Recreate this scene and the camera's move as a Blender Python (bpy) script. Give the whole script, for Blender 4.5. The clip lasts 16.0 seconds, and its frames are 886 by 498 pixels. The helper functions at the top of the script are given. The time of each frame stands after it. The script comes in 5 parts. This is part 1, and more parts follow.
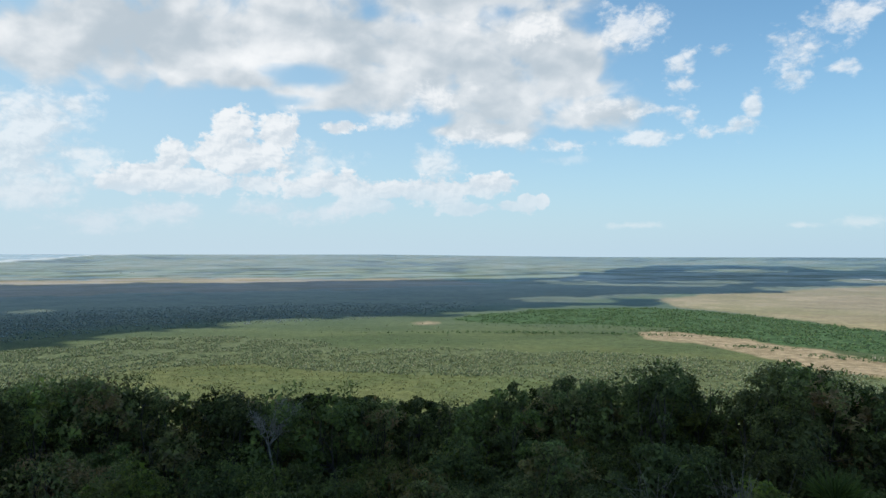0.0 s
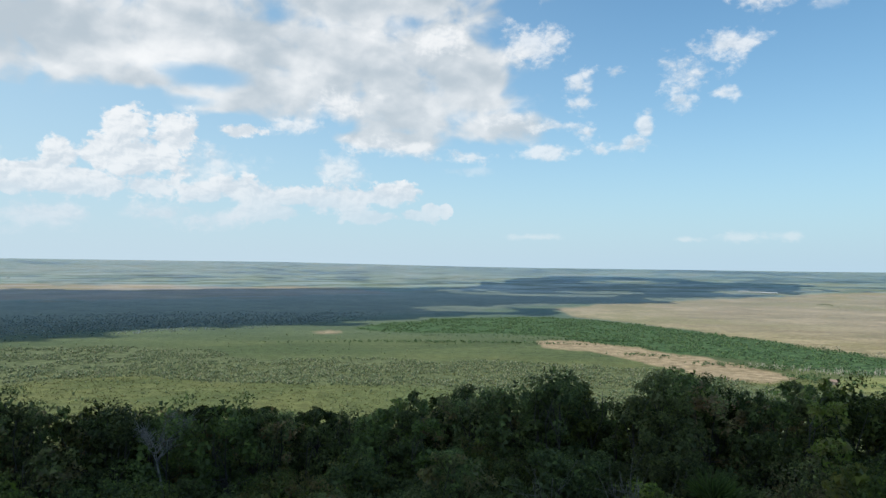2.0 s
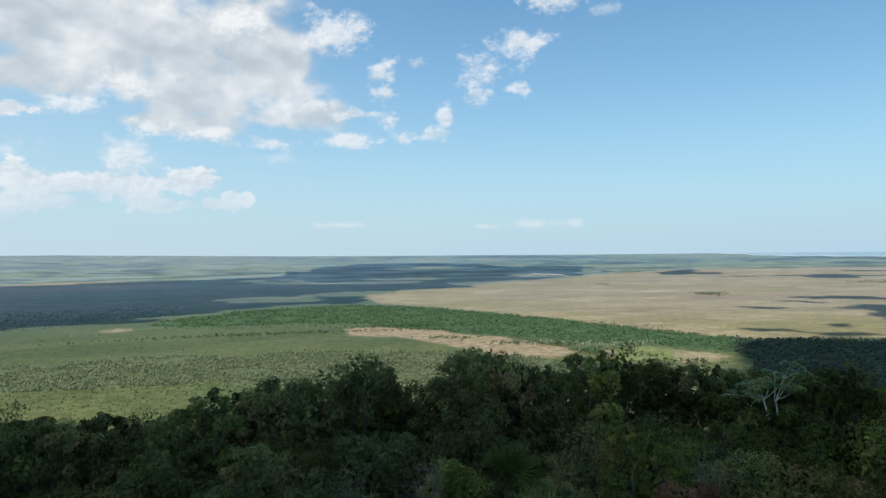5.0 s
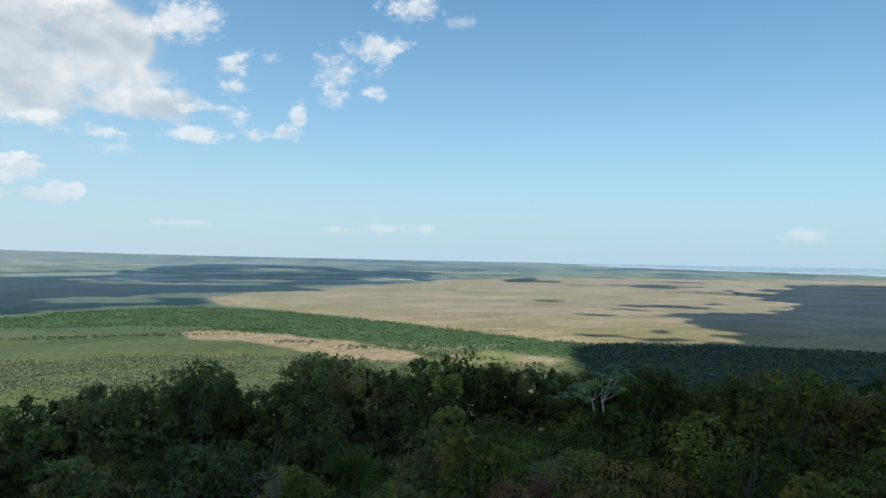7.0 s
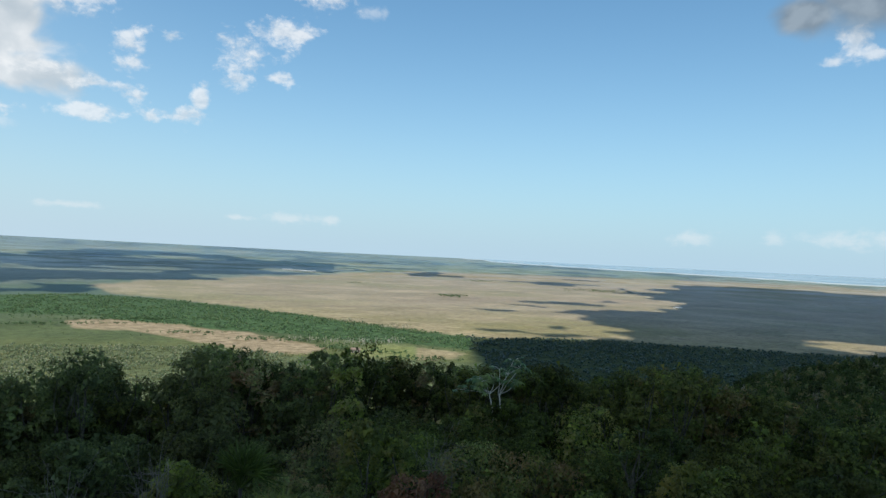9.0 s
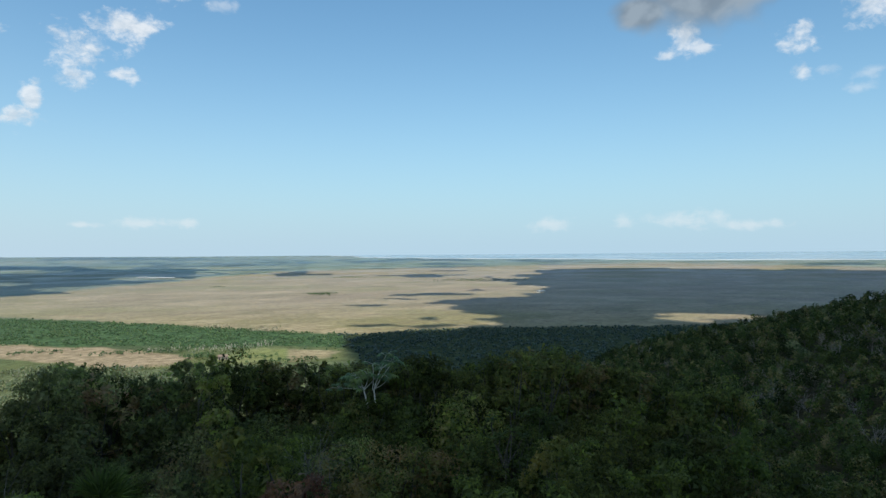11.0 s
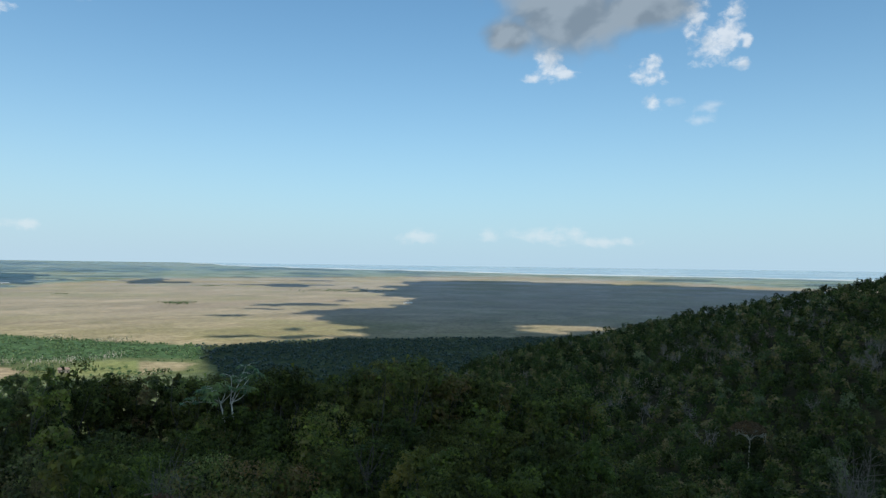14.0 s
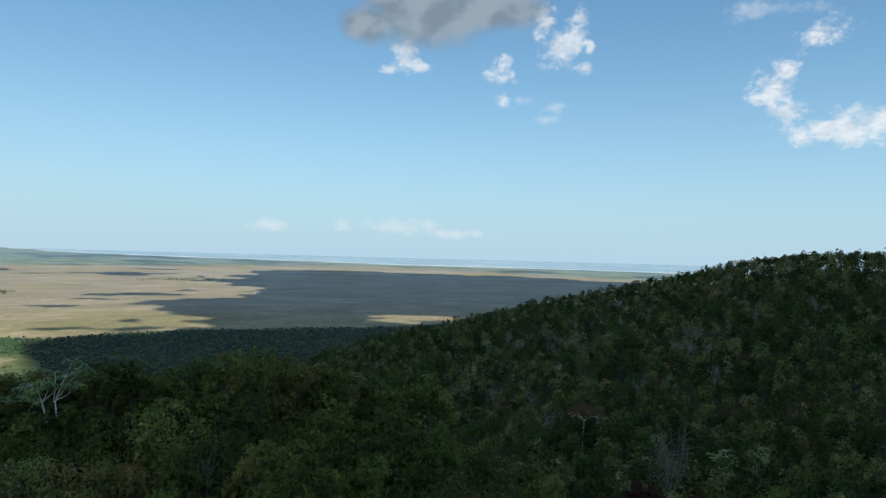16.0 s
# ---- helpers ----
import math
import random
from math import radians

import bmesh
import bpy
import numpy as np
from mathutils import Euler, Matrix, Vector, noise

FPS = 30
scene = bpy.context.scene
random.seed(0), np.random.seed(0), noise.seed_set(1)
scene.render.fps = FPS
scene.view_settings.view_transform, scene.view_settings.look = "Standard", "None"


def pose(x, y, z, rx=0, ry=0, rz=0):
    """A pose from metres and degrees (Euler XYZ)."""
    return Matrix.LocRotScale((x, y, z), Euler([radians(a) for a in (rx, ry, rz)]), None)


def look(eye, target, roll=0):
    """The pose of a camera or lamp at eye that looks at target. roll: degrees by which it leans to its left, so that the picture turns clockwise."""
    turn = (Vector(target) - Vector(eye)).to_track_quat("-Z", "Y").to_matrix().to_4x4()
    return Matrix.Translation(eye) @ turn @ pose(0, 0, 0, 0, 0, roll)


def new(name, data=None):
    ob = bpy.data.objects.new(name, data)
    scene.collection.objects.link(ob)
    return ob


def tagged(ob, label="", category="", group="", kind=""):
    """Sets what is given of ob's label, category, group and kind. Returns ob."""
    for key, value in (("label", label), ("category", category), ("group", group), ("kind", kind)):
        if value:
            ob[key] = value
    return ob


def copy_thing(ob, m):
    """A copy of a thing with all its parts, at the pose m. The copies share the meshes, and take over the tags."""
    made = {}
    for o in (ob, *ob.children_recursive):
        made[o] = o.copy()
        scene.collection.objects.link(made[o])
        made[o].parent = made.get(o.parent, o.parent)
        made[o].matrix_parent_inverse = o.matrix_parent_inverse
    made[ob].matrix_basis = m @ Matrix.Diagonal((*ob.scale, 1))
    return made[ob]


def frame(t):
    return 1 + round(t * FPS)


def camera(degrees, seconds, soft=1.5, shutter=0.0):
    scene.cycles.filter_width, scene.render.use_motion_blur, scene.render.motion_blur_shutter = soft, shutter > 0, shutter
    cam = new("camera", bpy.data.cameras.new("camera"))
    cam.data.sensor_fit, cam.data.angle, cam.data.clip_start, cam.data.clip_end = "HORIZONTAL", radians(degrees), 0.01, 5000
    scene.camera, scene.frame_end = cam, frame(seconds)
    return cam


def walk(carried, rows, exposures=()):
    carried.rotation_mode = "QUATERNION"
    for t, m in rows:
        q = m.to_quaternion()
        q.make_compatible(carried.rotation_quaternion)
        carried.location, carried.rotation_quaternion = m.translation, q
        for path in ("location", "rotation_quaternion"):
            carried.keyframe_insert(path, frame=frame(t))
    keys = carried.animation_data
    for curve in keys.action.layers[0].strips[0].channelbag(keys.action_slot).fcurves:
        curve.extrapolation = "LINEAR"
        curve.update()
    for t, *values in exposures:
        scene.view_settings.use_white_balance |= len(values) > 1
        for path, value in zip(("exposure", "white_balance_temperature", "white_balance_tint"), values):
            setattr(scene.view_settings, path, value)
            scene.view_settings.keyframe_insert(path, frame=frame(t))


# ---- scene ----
# The eye stands 110 m above a flat plain, on a wooded hill, and turns on the spot at arm's length.
EYE, ARM = 110.0, 0.4
cam = camera(64.8, 16.0, soft=1.4)
# seconds, yaw, pitch, roll
ROWS = [
    (0.0, -0.00, 0.70, 0.16),
    (0.5, -1.96, 0.54, 0.37),
    (1.0, -4.02, 0.93, -0.26),
    (1.5, -6.28, 1.13, -0.45),
    (2.0, -7.92, 1.46, -0.56),
    (2.5, -10.10, 0.57, -0.33),
    (3.0, -11.95, 0.01, 0.11),
    (3.5, -13.63, -0.43, 0.30),
    (4.0, -16.55, -0.36, 0.50),
    (4.5, -19.58, -0.43, 0.42),
    (4.7, -21.31, 0.01, 0.57),
    (6.8, -34.55, 0.84, -1.15),
    (7.0, -35.94, 0.88, -1.06),
    (7.5, -38.14, 0.64, -0.96),
    (8.0, -39.71, 0.58, -0.97),
    (10.3, -49.48, 1.11, -2.43),
    (10.5, -50.30, 1.25, -1.45),
    (11.0, -54.52, 0.37, 0.43),
    (11.5, -57.10, 0.91, 0.31),
    (12.0, -58.48, 1.21, -0.57),
    (12.5, -59.95, 1.20, -0.36),
    (13.0, -60.81, 0.84, -0.93),
    (13.5, -62.36, 0.99, -1.68),
    (14.0, -65.31, 1.31, -0.83),
    (14.5, -69.70, 1.34, 0.27),
    (15.0, -72.27, 0.51, -0.65),
    (15.5, -74.39, 0.90, -1.78),
    (16.0, -77.31, 0.75, -1.58),
]


def held(yaw, pitch, roll):
    a = radians(yaw)
    return pose(-ARM * math.sin(a), ARM * math.cos(a), EYE, 90 + pitch, roll, yaw)


EXPOSURES = [(0.0, 0.0), (16.0, 0.0)]
walk(cam, [(t, held(y, p, r)) for t, y, p, r in ROWS], EXPOSURES)

# ------------------------------------------------------------------ nodes


def material(name):
    m = bpy.data.materials.new(name)
    m.use_nodes = True
    m.node_tree.nodes.clear()
    return m, Nodes(m.node_tree)


class Nodes:
    """A short hand for node trees: every call adds one node and returns its first output."""

    def __init__(self, tree):
        self.tree = tree

    def put(self, kind, ins=None, **props):
        n = self.tree.nodes.new(kind)
        for k, v in props.items():
            setattr(n, k, v)
        for k, v in (ins or {}).items():
            if isinstance(v, bpy.types.NodeSocket):
                self.tree.links.new(v, n.inputs[k])
            else:
                n.inputs[k].default_value = v
        return n

    def math(self, op, a, b=0.0, c=0.0, clamp=False):
        return self.put("ShaderNodeMath", {0: a, 1: b, 2: c}, operation=op, use_clamp=clamp).outputs[0]

    def vec(self, op, a, b=(0, 0, 0), c=(0, 0, 0)):
        n = self.put("ShaderNodeVectorMath", {0: a, 1: b, 2: c}, operation=op)
        return n.outputs["Value"] if op in ("LENGTH", "DOT_PRODUCT", "DISTANCE") else n.outputs[0]

    def noise(self, vector, scale, detail=4.0, rough=0.5, distortion=0.0):
        return self.put("ShaderNodeTexNoise", {"Vector": vector, "Scale": scale, "Detail": detail, "Roughness": rough, "Distortion": distortion}).outputs[0]

    def ramp(self, value, lo, hi, smooth=True, to=(0.0, 1.0)):
        return self.put("ShaderNodeMapRange", {0: value, 1: lo, 2: hi, 3: to[0], 4: to[1]}, interpolation_type="SMOOTHSTEP" if smooth else "LINEAR").outputs[0]

    def mix(self, f, a, b, blend="MIX"):
        n = self.put("ShaderNodeMix", data_type="RGBA", blend_type=blend)
        for i, v in ((0, f), (6, a), (7, b)):
            if isinstance(v, bpy.types.NodeSocket):
                self.tree.links.new(v, n.inputs[i])
            else:
                n.inputs[i].default_value = v if i == 0 else (*v, 1.0)[:4]
        return n.outputs[2]

    def attr(self, name, out="Fac"):
        return self.put("ShaderNodeAttribute", attribute_name=name).outputs[out]

    def hsv(self, colour, h=0.5, s=1.0, v=1.0):
        return self.put("ShaderNodeHueSaturation", {"Hue": h, "Saturation": s, "Value": v, "Color": colour}).outputs[0]

    def surface(self, ins, normal=None):
        b = self.put("ShaderNodeBsdfPrincipled", ins)
        if normal is not None:
            self.tree.links.new(normal, b.inputs["Normal"])
        o = self.put("ShaderNodeOutputMaterial")
        self.tree.links.new(b.outputs[0], o.inputs[0])
        return b

    def bump(self, height, strength, distance):
        return self.put("ShaderNodeBump", {"Height": height, "Strength": strength, "Distance": distance}).outputs[0]


# ------------------------------------------------------------------ sun and sky
SUN_AZ, SUN_EL = 112.0, 64.0     # degrees to the left of the first view, and above the horizon
SUN_WAY = Vector((-math.sin(radians(SUN_AZ)) * math.cos(radians(SUN_EL)), math.cos(radians(SUN_AZ)) * math.cos(radians(SUN_EL)), math.sin(radians(SUN_EL))))
SUN_STRENGTH, SKY_STRENGTH = 5.0, 0.12

lamp = bpy.data.lights.new("sun", "SUN")
lamp.energy, lamp.angle, lamp.color = SUN_STRENGTH, radians(0.5), (1.0, 0.93, 0.82)
sun = new("sun", lamp)
sun.matrix_world = look(SUN_WAY * 3000, (0, 0, 0))

# Clouds: azimuth (left of the first view), elevation, half width and half height, in degrees.
DECK = [(29.0, 15.4, 6.0, 3.0), (21.4, 16.3, 7.6, 3.2), (13.8, 17.4, 6.7, 3.1), (16.0, 13.9, 2.8, 0.9), (6.6, 16.9, 5.6, 2.6), (10.3, 13.0, 3.6, 1.1), (4.8, 13.5, 3.8, 1.8), (0.1, 15.7, 5.6, 3.8), (-4.5, 13.0, 5.0, 3.2),
        (-10.0, 15.0, 4.4, 3.3), (-12.2, 11.4, 3.9, 1.3), (-3.6, 10.3, 4.1, 0.9), (-6.8, 17.7, 4.6, 2.6), (40, 18, 10, 6), (20, 25, 22, 7), (0, 21.5, 12, 3)]
HOLE = [(11.2, 14.4, 3.0, 0.9), (17.3, 12.4, 5.4, 0.6), (24.6, 11.9, 2.6, 0.5), (32.0, 18.4, 1.6, 1.6)]
RIM_WHITE = [(1.1, 13.1, 2.7, 1.2), (3.9, 11.1, 2.0, 0.7), (-12.9, 11.9, 2.3, 0.8), (-16.6, 11.3, 2.7, 0.4), (-14.9, 17.9, 1.9, 1.8), (-16.8, 17.9, 1.0, 1.5), (-6.8, 18.3, 2.8, 1.0), (-18.9, 14.4, 1.1, 1.0), (-19.1, 13.2, 1.1, 0.9),
             (-19.5, 10.8, 0.9, 0.6), (-16.6, 9.4, 1.8, 0.5), (-10.0, 9.0, 2.4, 0.5), (-3.1, 9.7, 3.3, 0.6), (-20.7, 9.5, 0.8, 0.5), (-22.7, 9.7, 1.5, 0.6), (-24.1, 11.1, 0.5, 0.8)]
MISTY = [(30.4, 9.8, 3.0, 1.7), (27.9, 11.1, 1.4, 0.8), (31.1, 7.1, 3.2, 2.2), (27.9, 7.7, 2.0, 1.2), (29.0, 5.2, 2.8, 1.2), (31.8, 5.0, 1.4, 1.0), (26.8, 2.8, 2.2, 0.8), (22.2, 3.5, 2.8, 0.7), (10.3, 7.8, 2.2, 1.6), (14.7, 3.8, 2.2, 0.6),
         (10.3, 3.5, 2.0, 0.7), (0.6, 7.6, 1.6, 1.4)]
CUMULUS = [(20.8, 7.9, 1.3, 1.55), (16.4, 10.2, 1.9, 1.6), (13.4, 9.9, 1.9, 1.4), (18.5, 8.2, 1.6, 1.4), (16.0, 7.9, 3.5, 2.0), (22.2, 6.1, 2.5, 1.1), (24.6, 5.4, 2.0, 0.65), (19.4, 6.0, 3.4, 1.1), (15.1, 6.1, 2.0, 0.95),
           (11.2, 5.5, 1.9, 0.8), (8.5, 6.0, 2.2, 1.05), (6.6, 5.1, 1.9, 0.95), (4.3, 5.4, 1.5, 0.8), (5.7, 4.2, 2.9, 0.8), (2.0, 5.4, 2.0, 1.2), (-0.3, 5.4, 2.3, 1.15), (-3.1, 5.6, 2.6, 0.9), (-4.5, 6.0, 1.5, 0.75),
           (-5.4, 4.2, 1.2, 0.5), (-6.8, 4.6, 0.8, 0.8), (-8.1, 4.6, 0.5, 0.6), (-2.1, 4.0, 2.8, 0.6), (8.5, 10.4, 1.7, 0.65)]
PUFFS = [(-25.5, 15.5, 1.5, 0.8), (-27.4, 14.5, 1.7, 1.4), (-27.0, 13.0, 1.2, 1.2), (-29.5, 13.3, 1.2, 0.5), (-22.0, 15.4, 0.7, 0.45), (-29.5, 16.7, 1.9, 0.9), (-33.3, 19.8, 2.0, 1.0)]
EAST = [(-73.8, 16.1, 1.2, 1.1), (-72.6, 15.0, 0.8, 0.4), (-74.9, 15.2, 0.8, 0.35), (-81.8, 15.5, 1.2, 1.1), (-81.8, 12.9, 0.6, 0.7), (-85.1, 19.2, 1.0, 1.1), (-87.3, 17.8, 0.9, 1.4), (-86.0, 16.9, 1.4, 1.1), (-88.1, 19.1, 0.7, 0.7),
        (-88.7, 15.2, 0.8, 0.6), (-88.8, 16.8, 0.3, 0.5)]
HOOK = [(-105.3, 16.6, 1.5, 0.9), (-103.2, 14.1, 0.7, 0.7), (-102.4, 13.0, 1.2, 1.0), (-103.2, 11.1, 1.4, 1.0), (-105.5, 9.8, 1.9, 1.0), (-107.3, 10.0, 1.3, 1.1), (-109.1, 10.5, 1.1, 1.0)]
THIN = [(-83.5, 12.8, 0.8, 0.35), (-85.9, 12.3, 1.0, 0.35), (-85.5, 11.3, 1.0, 0.4), (-10.4, 7.8, 2.4, 0.4), (26.4, 3.4, 1.9, 0.7), (29.7, 4.4, 3.2, 1.2), (21.4, 3.7, 1.6, 0.4), (-37.3, 18.9, 1.4, 0.6), (-102.5, 18.6, 4.2, 0.6)]
WISPS = [(-15.2, 2.5, 1.8, 0.2), (-27.3, 2.3, 1.2, 0.2), (-30.8, 2.4, 1.4, 0.35), (-34.3, 2.5, 0.9, 0.3), (-63.0, 2.3, 1.8, 0.5), (-69.1, 2.4, 0.7, 0.4), (-73.2, 2.5, 2.3, 0.6), (-75.5, 2.6, 1.0, 0.5), (-78.3, 2.0, 2.0, 0.35)]
GREY = [(-75.2, 19.8, 5.2, 3.1), (-70.5, 18.3, 2.3, 1.4), (-81.2, 19.8, 4.2, 1.5), (-76, 25, 9, 5)]


def build_sky():
    world = bpy.data.worlds.new("sky")
    scene.world = world
    world.use_nodes = True
    world.node_tree.nodes.clear()
    n = Nodes(world.node_tree)
    way = n.put("ShaderNodeTexCoord").outputs["Generated"]
    x, y, z = n.put("ShaderNodeSeparateXYZ", {0: way}).outputs
    az = n.math("MULTIPLY", n.math("ARCTAN2", n.math("MULTIPLY", x, -1.0), y), 57.296)
    el = n.math("MULTIPLY", n.math("ARCSINE", z), 57.296)
    at = n.put("ShaderNodeCombineXYZ", {0: az, 1: el}).outputs[0]
    flat = n.vec("MULTIPLY", at, (0.8, 1.1, 1.0))
    swirl = n.put("ShaderNodeTexNoise", {"Vector": flat, "Scale": 0.55, "Detail": 4.0, "Roughness": 0.5}).outputs["Color"]
    warp = n.vec("MULTIPLY_ADD", swirl, (1.5, 1.3, 0.0), flat)

    def heads(p):
        v = n.put("ShaderNodeTexVoronoi", {"Vector": p, "Scale": 0.62, "Detail": 5.0, "Roughness": 0.52, "Lacunarity": 2.3, "Smoothness": 0.5}, feature="SMOOTH_F1", voronoi_dimensions="2D", normalize=True).outputs["Distance"]
        return n.math("SUBTRACT", 1.0, v)

    billow, lit = heads(warp), heads(n.vec("ADD", warp, (0.16, 0.26, 0.0)))
    soft = n.noise(flat, 0.34, 4.0, 0.46, 0.3)
    soft_lit = n.noise(n.vec("ADD", flat, (0.7, 1.3, 0.0)), 0.34, 4.0, 0.46, 0.3)
    broad = n.noise(n.vec("MULTIPLY", at, (0.6, 1.2, 1.0)), 0.17, 3.0, 0.5)
    relief = n.math("SUBTRACT", billow, lit)
    mellow = n.math("SUBTRACT", soft, soft_lit)
    ragged = n.math("ADD", n.math("MULTIPLY", n.math("SUBTRACT", billow, 0.62), 1.2), n.math("MULTIPLY", n.math("SUBTRACT", soft, 0.5), 2.0))

    mild = n.math("MULTIPLY", n.math("SUBTRACT", n.noise(flat, 0.34, 5.0, 0.48, 0.3), 0.5), 2.4)
    crisp = n.math("MULTIPLY_ADD", n.math("SUBTRACT", n.noise(flat, 1.5, 6.0, 0.62, 0.4), 0.5), 1.1, ragged)

    def reach(blobs):
        near = None
        for a, e, w, h in blobs:
            d = n.vec("LENGTH", n.vec("MULTIPLY_ADD", at, (1 / w, 1 / h, 0), (-a / w, -e / h, 0)))
            near = d if near is None else n.math("SMOOTH_MIN", near, d, 0.35)
        return near

    def cover(blobs, rough, lo, hi, grain=ragged):
        return n.ramp(n.math("MULTIPLY_ADD", grain, rough, n.math("SUBTRACT", 1.0, reach(blobs))), lo, hi)

    k = 1.0 / SKY_STRENGTH
    tone = lambda r, g, b: (r * k, g * k, b * k)
    sky = n.put("ShaderNodeTexSky", sky_type="NISHITA", sun_disc=False, sun_elevation=radians(SUN_EL), sun_rotation=radians(-SUN_AZ), altitude=0.0, air_density=1.0, dust_density=0.6, ozone_density=1.8).outputs[0]
    sky = n.mix(1.0, sky, (0.76, 1.18, 1.27), "MULTIPLY")
    sky = n.mix(n.ramp(az, -55.0, -110.0), sky, n.hsv(sky, v=0.9))
    haze = n.mix(n.ramp(az, -70.0, 30.0), tone(0.47, 0.66, 0.80), tone(0.56, 0.71, 0.82))
    veil = n.math("POWER", 2.718, n.math("MULTIPLY", n.math("MAXIMUM", el, 0.0), -0.135))
    sky = n.mix(n.ramp(az, -30.0, 40.0, to=(0.0, 0.5)), sky, tone(0.53, 0.73, 0.84))
    out = n.mix(n.math("MULTIPLY", veil, 0.95), sky, haze)
    white = n.mix(n.ramp(n.math("MULTIPLY_ADD", mellow, 0.6, relief), -0.2, 0.17), tone(0.66, 0.725, 0.79), tone(0.94, 0.955, 0.97))
    white = n.mix(n.ramp(n.math("MULTIPLY_ADD", soft, 5.0, el), 10.0, 6.0, to=(0.0, 0.55)), white, tone(0.72, 0.79, 0.86))
    deck = n.mix(n.ramp(n.math("ADD", n.math("MULTIPLY", mellow, 0.55), n.math("MULTIPLY_ADD", relief, 0.12, n.math("ADD", broad, n.ramp(az, -5.0, -19.0, to=(0.0, -0.12))))), 0.28, 0.84), tone(0.5, 0.575, 0.64), tone(0.97, 0.98, 0.99))
    grey = n.mix(n.ramp(n.math("ADD", soft, mellow), 0.3, 0.7), tone(0.21, 0.27, 0.335), tone(0.31, 0.38, 0.45))
    open_sky = n.math("SUBTRACT", 1.0, n.math("MULTIPLY", cover(HOLE, 0.8, -0.3, 0.5, mild), 0.92))
    out = n.mix(n.math("MULTIPLY", n.math("MULTIPLY", cover(DECK, 0.9, -0.3, 0.35, mild), 0.97), open_sky), out, deck)
    out = n.mix(n.math("MULTIPLY", cover(MISTY, 1.6, -0.45, 1.0, crisp), 0.74), out, white)
    out = n.mix(n.math("MULTIPLY", cover(THIN, 1.6, -0.1, 1.3, crisp), 0.32), out, white)
    out = n.mix(n.math("MULTIPLY", cover(RIM_WHITE, 1.9, -0.15, 1.1, crisp), 0.76), out, white)
    out = n.mix(n.math("MULTIPLY", cover(CUMULUS, 1.15, -0.06, 0.36, crisp), n.ramp(n.math("MULTIPLY_ADD", soft, 4.0, el), 5.0, 8.5, to=(0.6, 0.97))), out, white)
    for blobs, thick in ((PUFFS, 0.78), (EAST, 0.66), (HOOK, 0.82)):
        out = n.mix(n.math("MULTIPLY", cover(blobs, 1.9, -0.12, 1.2, crisp), thick), out, white)
    out = n.mix(n.math("MULTIPLY", cover(GREY, 0.5, -0.35, 0.45, mild), 0.95), out, grey)
    out = n.mix(n.math("MULTIPLY", n.math("POWER", veil, 1.2), 0.74), out, haze)
    out = n.mix(n.math("MULTIPLY", cover(WISPS, 1.8, -0.3, 1.3, crisp), 0.4), out, tone(0.86, 0.89, 0.91))
    back = n.put("ShaderNodeBackground", {0: out, 1: SKY_STRENGTH})
    end = n.put("ShaderNodeOutputWorld")
    n.tree.links.new(back.outputs[0], end.inputs[0])


build_sky()

# ------------------------------------------------------------------ the lie of the land
DISH = 1800.0


def drawn_in(r):
    """The far plain is drawn in towards the eye, along the line of sight, so that its horizon lies within five kilometres."""
    u = 1 - DISH / np.maximum(r, DISH)
    return np.where(r < DISH, r, DISH + DISH * u + 1250 * u * u)


# Low rises along the skyline: azimuth, degrees.
FAR_RISE = ([-130, -90, -60, -35, -12, 5, 40], [0.06, 0.05, 0.0, 0.0, 0.1, 0.36, 0.42])


# Elevation of the treetops as seen from the eye, by azimuth: the near wood's rim, and the hill's crest.
RIM = ([-180, -130, -110, -95, -83, -80, -77.7, -73.2, -68.5, -61, -53.7, -50, -41, -35, -31.4, -27, -22, -16.5, -10, -3, 2, 6, 11, 15, 18, 24, 32, 60, 120, 180],
       [-12, -15, -18, -17, -15.4, -12.8, -11.4, -10.4, -9.1, -8.5, -8.6, -8.6, -8.6, -8.5, -9.4, -8.9, -10.8, -9.4, -10.2, -11.9, -11.9, -11.8, -11.3, -11.5, -10.8, -9.9, -9.6, -9, -9, -12])
CREST = ([-180, -150, -120, -110, -106.8, -103.8, -100, -95.9, -91.6, -87.1, -83.4, -80.6, -77, -72.9, -67.6, -63, -58],
         [-9, -4, 1.2, 1.6, 1.5, 1.3, 0.6, -0.5, -1.5, -2.5, -3.4, -4.1, -5.0, -5.8, -7.4, -11.0, -15.0])
# The uneven line of the near treetops: azimuth, elevation.
SKYLINE = ([34, 26, 23.8, 22.4, 20.1, 18.1, 16.9, 12.7, 10.9, 9.2, 6.4, 4.6, 2.7, 0.8, -1.1, -3.5, -5.4, -7.3, -9.6, -11.5, -13, -14.9, -16.5, -19, -20.3, -21.2, -23.4, -25, -26.3, -27.9, -29.8, -31.3, -32.4, -33.3, -36.5, -38.9, -46.4,
            -51, -52.6, -54.3, -58.3, -60.5, -63, -67.5, -71, -75.5],
           [-9.0, -9.1, -9.2, -9.8, -10.3, -10.1, -11.0, -11.1, -10.6, -11.0, -11.1, -11.9, -11.5, -11.3, -12.0, -10.9, -9.8, -10.6, -8.9, -10.0, -9.5, -9.7, -8.6, -8.7, -9.2, -10.6, -10.0, -7.9, -7.4, -8.3, -8.7, -9.3, -9.1, -7.9, -7.9, -8.4, -8.6,
            -9.3, -8.0, -9.0, -8.7, -8.0, -7.8, -8.6, -9.6, -10.4])
WOOD = 8.0                       # mean height of the wood
